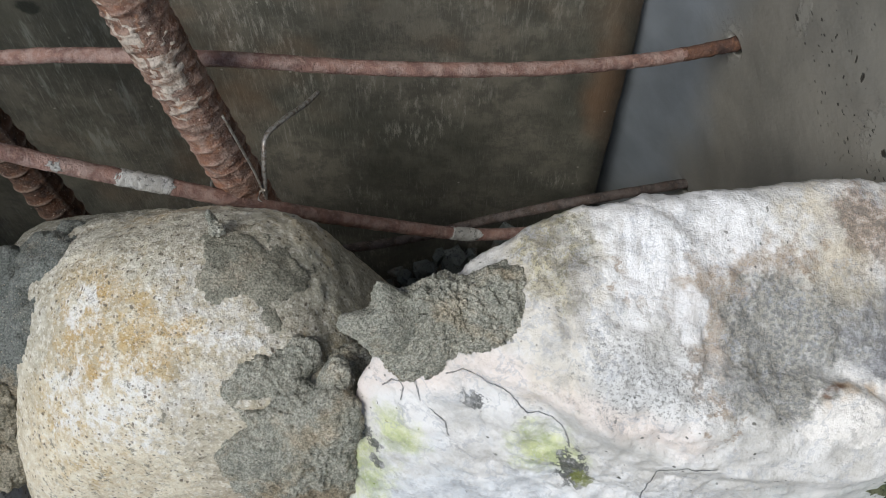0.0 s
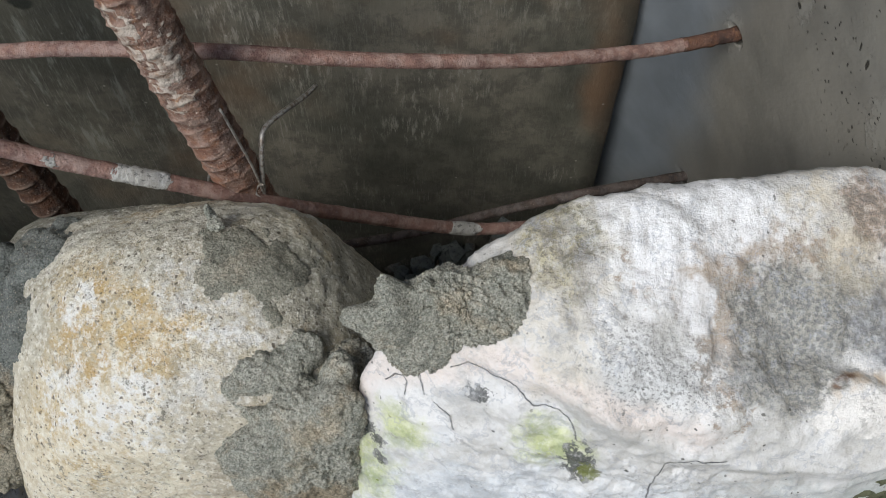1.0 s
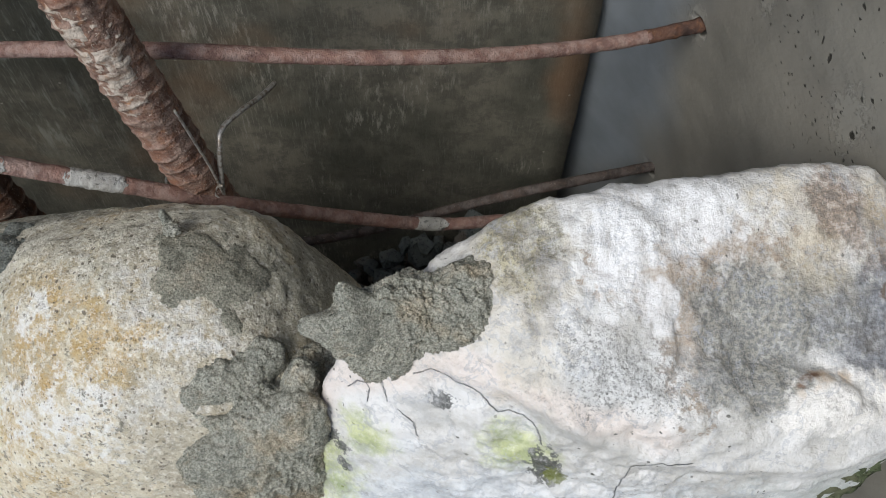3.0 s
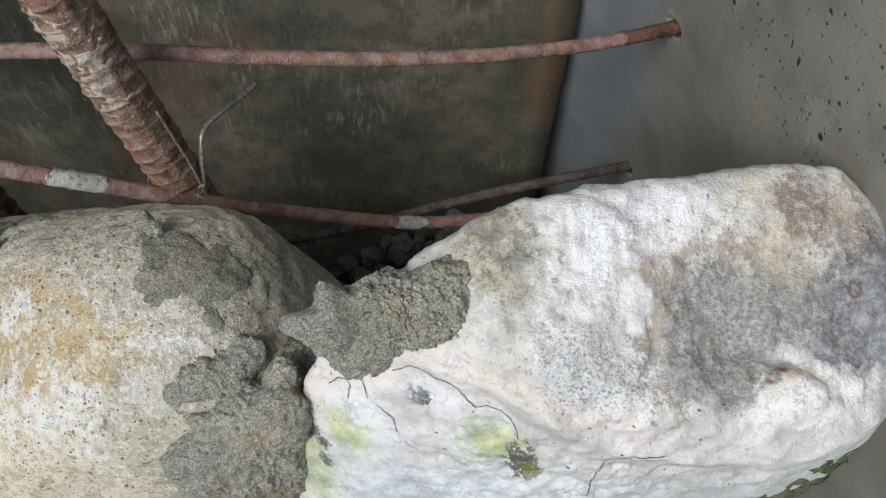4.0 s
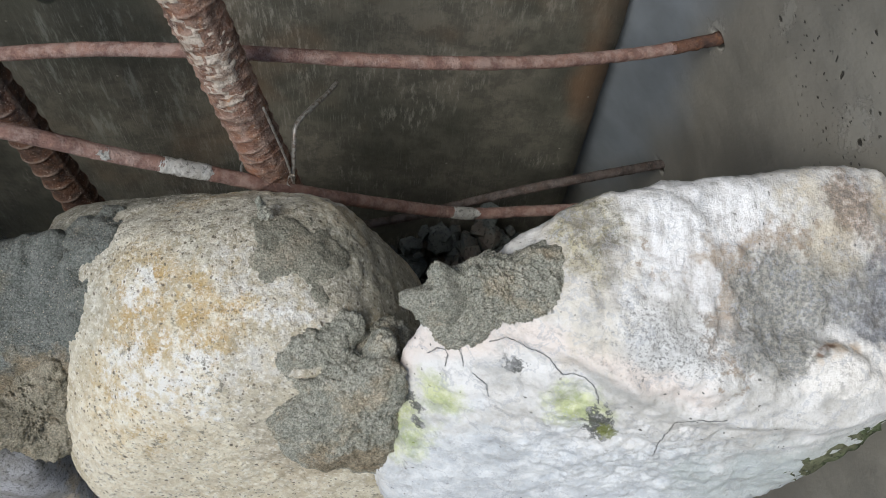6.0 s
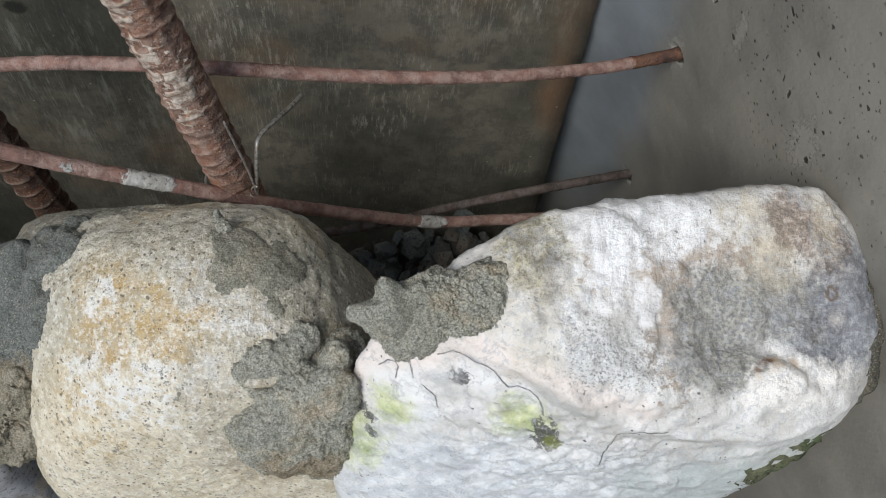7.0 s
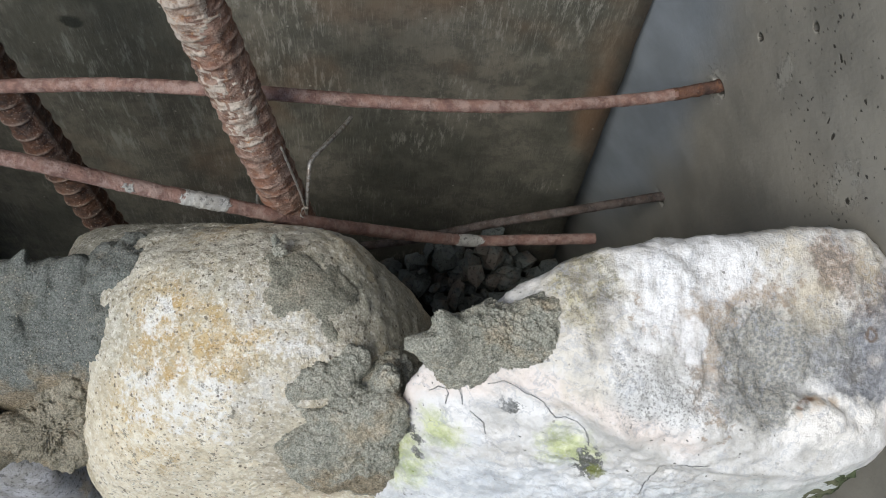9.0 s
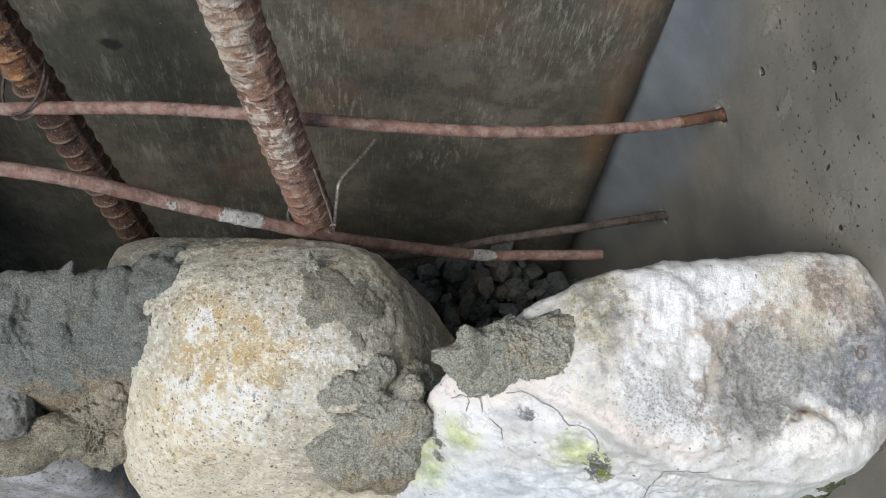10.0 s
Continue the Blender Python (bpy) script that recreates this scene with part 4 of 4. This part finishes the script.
cream = rock((-0.145, 0.205, 0.265), [
    ((-0.1391, 0.1913, 0.4144), (0.04, -0.091, 0.995)), ((-0.2133, 0.1749, 0.3373), (-0.657, -0.29, 0.696)), ((-0.1646, 0.153, 0.3423), (-0.206, -0.546, 0.812)),
    ((-0.2774, 0.1809, 0.2764), (-0.98, -0.178, 0.084)), ((-0.1433, 0.1393, 0.2771), (0.025, -0.983, 0.181)), ((-0.1122, 0.1625, 0.3757), (0.267, -0.345, 0.9)),
    ((-0.0313, 0.226, 0.3004), (0.94, 0.173, 0.293)), ((-0.0554, 0.2164, 0.3584), (0.69, 0.088, 0.719)), ((-0.1252, 0.3156, 0.2793), (0.175, 0.977, 0.126)),
    ((-0.1725, 0.2771, 0.3551), (-0.232, 0.607, 0.76)), ((-0.1661, 0.1912, 0.1524), (-0.183, -0.12, -0.976)), ((-0.0239, 0.3029, 0.3463), (0.689, 0.557, 0.463)),
    ((-0.2176, 0.1341, 0.3055), (-0.664, -0.649, 0.371))],
    7.0, 7, ((6.0, 0.002, 2), (30.0, 0.0016, 4), (110.0, 0.0011, 4)), (), 1.0)
quartz = rock((0.09, 0.175, 0.345), [
    ((0.1387, 0.0983, 0.2553), (0.381, -0.601, -0.703)), ((0.1078, 0.1434, 0.4266), (0.200, -0.354, 0.914)), ((0.0261, 0.1738, 0.4399), (-0.559, -0.010, 0.829)),
    ((0.0558, 0.1152, 0.3813), (-0.439, -0.768, 0.466)), ((0.0970, 0.1012, 0.3625), (0.092, -0.969, 0.229)), ((0.0713, 0.2202, 0.3375), (-0.379, 0.913, -0.151)),
    ((0.2537, 0.2474, 0.3724), (0.904, 0.400, 0.151)), ((-0.0582, 0.1503, 0.3538), (-0.985, -0.164, 0.058)), ((0.1746, 0.0801, 0.3247), (0.657, -0.737, -0.158)),
    ((0.0905, 0.1751, 0.2197), (0.004, 0.001, -1.000)), ((0.1924, 0.2366, 0.5142), (0.494, 0.297, 0.817)), ((0.2243, 0.1186, 0.4277), (0.802, -0.337, 0.494)),
    ((0.0792, 0.2532, 0.3661), (-0.133, 0.957, 0.258)), ((0.0816, 0.1167, 0.3579), (-0.139, -0.967, 0.213)), ((-0.0006, 0.1438, 0.4354), (-0.688, -0.237, 0.686))],
    12.0, 7, ((9.0, 0.002, 2), (35.0, 0.0030, 5), (120.0, 0.0017, 4)),
    (((0.188, 0.140, 0.412), (0.026, 0.013, 0.03), 0.009), ((0.178, 0.160, 0.42), (0.035, 0.008, 0.02), -0.004), ((0.150, 0.172, 0.43), (0.045, 0.022, 0.03), -0.003), ((0.105, 0.150, 0.43), (0.02, 0.016, 0.02), -0.003),
     ((0.05, 0.135, 0.40), (0.012, 0.02, 0.05), -0.003), ((0.235, 0.155, 0.41), 0.014, -0.005)), 5.0, [
        ([(0.005, 0.166, 0.411), (0.031, 0.153, 0.417), (0.048, 0.144, 0.417), (0.066, 0.136, 0.414), (0.099, 0.123, 0.394), (0.131, 0.118, 0.388), (0.160, 0.116, 0.385), (0.189, 0.118, 0.385), (0.212, 0.124, 0.388), (0.230, 0.134, 0.389)], 0.006, 0.0045),
        ([(0.050, 0.194, 0.451), (0.051, 0.169, 0.443), (0.057, 0.149, 0.430), (0.065, 0.138, 0.418)], 0.0025, -0.003), ([(0.157, 0.138, 0.413), (0.173, 0.150, 0.415), (0.193, 0.157, 0.413), (0.201, 0.147, 0.407), (0.210, 0.141, 0.402)], 0.004, -0.004), ([(0.119, 0.171, 0.435), (0.122, 0.158, 0.429), (0.113, 0.144, 0.425)], 0.003, -0.002)])

mortar_cover = crust(cream, [((-0.108, 0.240, 0.392), (0.026, 0.032, 0.03), 1), ((-0.083, 0.232, 0.38), (0.030, 0.028, 0.03), 0.8)], 0.0010, ((70.0, 0.0006, 4), (330.0, 0.0005, 3)), 31.0, 0.5, warp=(65.0, 0.014))
mortar_joint = clod((-0.078, 0.172, 0.315), [
    ((-0.097, 0.178, 0.345), (0.024, 0.018, 0.018)), ((-0.075, 0.192, 0.350), (0.010, 0.010, 0.012)), ((-0.055, 0.178, 0.358), (0.009, 0.010, 0.016)), ((-0.076, 0.161, 0.345), (0.020, 0.015, 0.019)),
    ((-0.056, 0.158, 0.350), (0.014, 0.013, 0.024)), ((-0.088, 0.148, 0.300), (0.036, 0.020, 0.048)), ((-0.062, 0.146, 0.285), (0.024, 0.018, 0.055)), ((-0.052, 0.190, 0.315), (0.020, 0.020, 0.035))],
    ((24.0, 0.004, 2), (80.0, 0.0034, 5), (330.0, 0.0016, 3)),
    [([(-0.055, 0.195, 0.358), (-0.073, 0.180, 0.364), (-0.088, 0.170, 0.365), (-0.097, 0.164, 0.362), (-0.107, 0.162, 0.356)], 0.018, 0.0035),
     ([(-0.097, 0.163, 0.36), (-0.112, 0.153, 0.345), (-0.117, 0.147, 0.325)], 0.013, 0.003), ([(-0.069, 0.163, 0.360), (-0.062, 0.158, 0.363)], 0.010, 0.003)], 37.0)
mortar_side = crust(cream, [((-0.240, 0.268, 0.33), (0.024, 0.028, 0.03), 1.0), ((-0.252, 0.235, 0.31), (0.020, 0.03, 0.035), 1.0)], 0.006, ((50.0, 0.0014, 3), (330.0, 0.0004, 3)), 41.0, 0.4, [(22.0, 0.004, 0.03)], (60.0, 0.010))
mortar_peak = clod((-0.125, 0.257, 0.382), [((-0.1255, 0.258, 0.386), (0.0022, 0.0026, 0.010)), ((-0.123, 0.254, 0.380), (0.005, 0.004, 0.004))], ((160.0, 0.0014, 3), (420.0, 0.0012, 3)), (), 43.0, 5, 0.0015)
mortar_lump = clod((0.0, 0.182, 0.422), [
    ((0.004, 0.182, 0.420), (0.031, 0.017, 0.027)), ((0.020, 0.180, 0.430), (0.019, 0.018, 0.016)), ((0.026, 0.190, 0.438), (0.012, 0.010, 0.011)), ((-0.026, 0.174, 0.425), (0.012, 0.012, 0.020)),
    ((-0.0385, 0.1715, 0.435), (0.008, 0.0055, 0.008)), ((-0.027, 0.183, 0.440), (0.0055, 0.006, 0.010)), ((-0.012, 0.171, 0.402), (0.017, 0.010, 0.022))],
    ((40.0, 0.0018, 3), (130.0, 0.0030, 5), (420.0, 0.0016, 3)), [([(-0.019, 0.190, 0.448), (-0.017, 0.180, 0.446), (-0.012, 0.170, 0.438)], 0.007, 0.003)], 47.0, blend=0.0018)

mortar_end = crust(quartz, [((0.260, 0.185, 0.378), (0.012, 0.06, 0.024), 1.0), ((0.256, 0.218, 0.398), (0.010, 0.03, 0.014), 1.0)], 0.002, ((50.0, 0.002, 4), (180.0, 0.002, 3)), 53.0, 0.3, warp=(90.0, 0.006))
moss_end = crust(quartz, [((0.207, 0.1134, 0.330), (0.026, 0.014, 0.024), 1.0), ((0.222, 0.12, 0.355), (0.014, 0.008, 0.014), 1.0)], 0.002, ((160.0, 0.002, 4),), 59.0, 0.5, warp=(130.0, 0.018))
mortar_thing("mortar_joint", mortar_end, DARK_MORTAR, (0.262, 0.19, 0.36), "crumbly dark mortar between the quartz block and the concrete wall", 500, 1)
thing("moss", moss_end, MOSS, (0.232, 0.119, 0.35), "dark green moss along the foot of the quartz block", "moss", kind="stuff")
thing("boulder", cream, CREAM, (-0.148, 0.2, 0.13), "rounded cream and ochre granite boulder speckled with dark grains", "stone", "wall stones")
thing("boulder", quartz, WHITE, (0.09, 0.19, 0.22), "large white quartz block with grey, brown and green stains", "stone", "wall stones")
cover = holder("mortar_smear", (-0.1, 0.235, 0.39), "thin dried grey mortar smeared over the cream boulder", "mortar")
part("skin", mortar_cover, SMEAR, cover)
part("crumb", mortar_peak, MORTAR, cover, "small standing crumb of mortar")
mortar_thing("mortar_joint", mortar_joint, MORTAR, (-0.07, 0.14, 0.2), "rough cracked grey mortar packed in the joint between two boulders", 1000, 2)
mortar_thing("mortar_smear", mortar_side, BED_MORTAR, (-0.226, 0.262, 0.33), "smooth bluish grey mortar pressed against the cream boulder", 300, 3)
mortar_thing("mortar_lump", mortar_lump, MORTAR, (0.0, 0.185, 0.42), "rough sandy grey lump of mortar on the white quartz block", 1000, 4)

# stones of the course below
thing("boulder", rock((-0.2, 0.2, -0.03), box_faces((-0.25, 0.13, -0.21), (-0.06, 0.29, 0.14)), 6, 5, ((9.0, 0.008, 3), (50.0, 0.002, 3)), (), 11), GREY_STONE, (-0.2, 0.2, -0.21),
      "grey rounded stone in the lower course of the wall", "stone", "wall stones")
thing("boulder", rock((0.06, 0.19, 0.02), box_faces((-0.08, 0.13, -0.21), (0.23, 0.24, 0.235)), 6, 5, ((9.0, 0.008, 3), (50.0, 0.002, 3)), (), 12), GREY_STONE, (0.06, 0.19, -0.21),
      "large grey rough stone in the lower course of the wall", "stone", "wall stones")
thing("boulder", rock((-0.39, 0.19, 0.0), box_faces((-0.5, 0.145, -0.21), (-0.288, 0.24, 0.212)), 6, 6, ((9.0, 0.010, 3), (40.0, 0.005, 4), (200.0, 0.001, 3)), (), 13), PALE_STONE, (-0.39, 0.19, -0.21),
      "pale bluish grey stone under the mortar bed", "stone", "wall stones")

# mortar bed beside the cream boulder, with a scooped top and a sandy slope in front
bed = rock((-0.35, 0.225, 0.26), [
    ((-0.29, 0.235, 0.322), (0.1, -0.32, 1)), ((-0.26, 0.2, 0.328), (-0.1, -0.8, 0.6)), ((-0.30, 0.186, 0.25), (0, -1, 0.15)), ((-0.225, 0.23, 0.3), (1, 0, 0)),
    ((-0.3, 0.272, 0.33), (-0.1, 1, 0.2)), ((-0.56, 0.22, 0.26), (-1, 0, 0)), ((-0.35, 0.22, 0.16), (0, 0, -1))],
    9.0, 7, ((12.0, 0.006, 3), (38.0, 0.005, 4), (220.0, 0.0011, 3)),
    (((-0.318, 0.236, 0.315), (0.020, 0.020, 0.03), -0.016), ((-0.352, 0.208, 0.30), (0.022, 0.016, 0.03), -0.014), ((-0.300, 0.240, 0.325), (0.006, 0.022, 0.03), 0.006), ((-0.335, 0.246, 0.32), (0.007, 0.018, 0.03), 0.005),
     ((-0.276, 0.255, 0.32), (0.004, 0.030, 0.03), -0.005), ((-0.258, 0.245, 0.33), (0.014, 0.03, 0.03), 0.006), ((-0.302, 0.272, 0.335), (0.004, 0.006, 0.02), 0.013)), 21.0)
mortar_thing("mortar_bed", bed, BED_MORTAR, (-0.35, 0.225, 0.16), "lumpy grey mortar bed with a sandy slope beside the cream boulder", 1500, 5)
ridge = clod((-0.284, 0.180, 0.255), [
    ((-0.262, 0.213, 0.285), (0.009, 0.024, 0.022)), ((-0.274, 0.192, 0.268), (0.017, 0.016, 0.022)), ((-0.303, 0.172, 0.258), (0.022, 0.015, 0.020)), ((-0.335, 0.153, 0.258), (0.022, 0.014, 0.020)),
    ((-0.283, 0.170, 0.225), (0.022, 0.015, 0.020)), ((-0.262, 0.172, 0.232), (0.012, 0.012, 0.020))],
    ((30.0, 0.004, 3), (80.0, 0.0055, 5), (380.0, 0.0018, 3)), [([(-0.262, 0.19, 0.292), (-0.285, 0.178, 0.27), (-0.31, 0.158, 0.262)], 0.004, 0.003)], 27.0, blend=0.005)
mortar_thing("mortar_lump", ridge, SAND_MORTAR, (-0.284, 0.18, 0.2), "crumbly sandy mortar squeezed out between the stones", 1600, 6)
thing("boulder", rock((-0.350, 0.182, 0.262), box_faces((-0.382, 0.160, 0.20), (-0.322, 0.205, 0.292)), 3.5, 6, ((20.0, 0.003, 3), (90.0, 0.0025, 4), (300.0, 0.0008, 3)), (), 15), GREY_STONE, (-0.35, 0.182, 0.20),
      "small rounded dark grey stone bedded in mortar", "stone", "wall stones")

# rubble at the bottom of the trench
bm = bmesh.new()
rnd = random.Random(3)
for i in range(1100):
    r = rnd.uniform(0.006, 0.017)
    x, y = rnd.uniform(-0.5, 0.19), rnd.uniform(0.27, 0.49)
    heap = 0.17 * math.exp(-((x - 0.05) / 0.15) ** 2)
    c = Vector((x, y, r * 0.5 - 0.2 + heap * (0.6 + 0.4 * rnd.random())))
    turn = Matrix.Rotation(rnd.uniform(0, 6.28), 3, Vector((rnd.random() + 0.1, rnd.random(), rnd.random())))
    size = Vector((rnd.uniform(0.8, 1.4), rnd.uniform(0.7, 1.1), rnd.uniform(0.5, 0.9)))
    for v in bmesh.ops.create_icosphere(bm, subdivisions=1, radius=r)["verts"]:
        q = v.co * (1 + 0.6 * noise.noise(v.co * 90 + c * 50))
        v.co = turn @ Vector((q.x * size.x, q.y * size.y, q.z * size.z)) + c
thing("rubble", bm, DARK_STONE, (-0.1, 0.39, -0.2), "dark wet pebbles and broken stone on the trench floor", "rubble", kind="stuff", smooth=False)
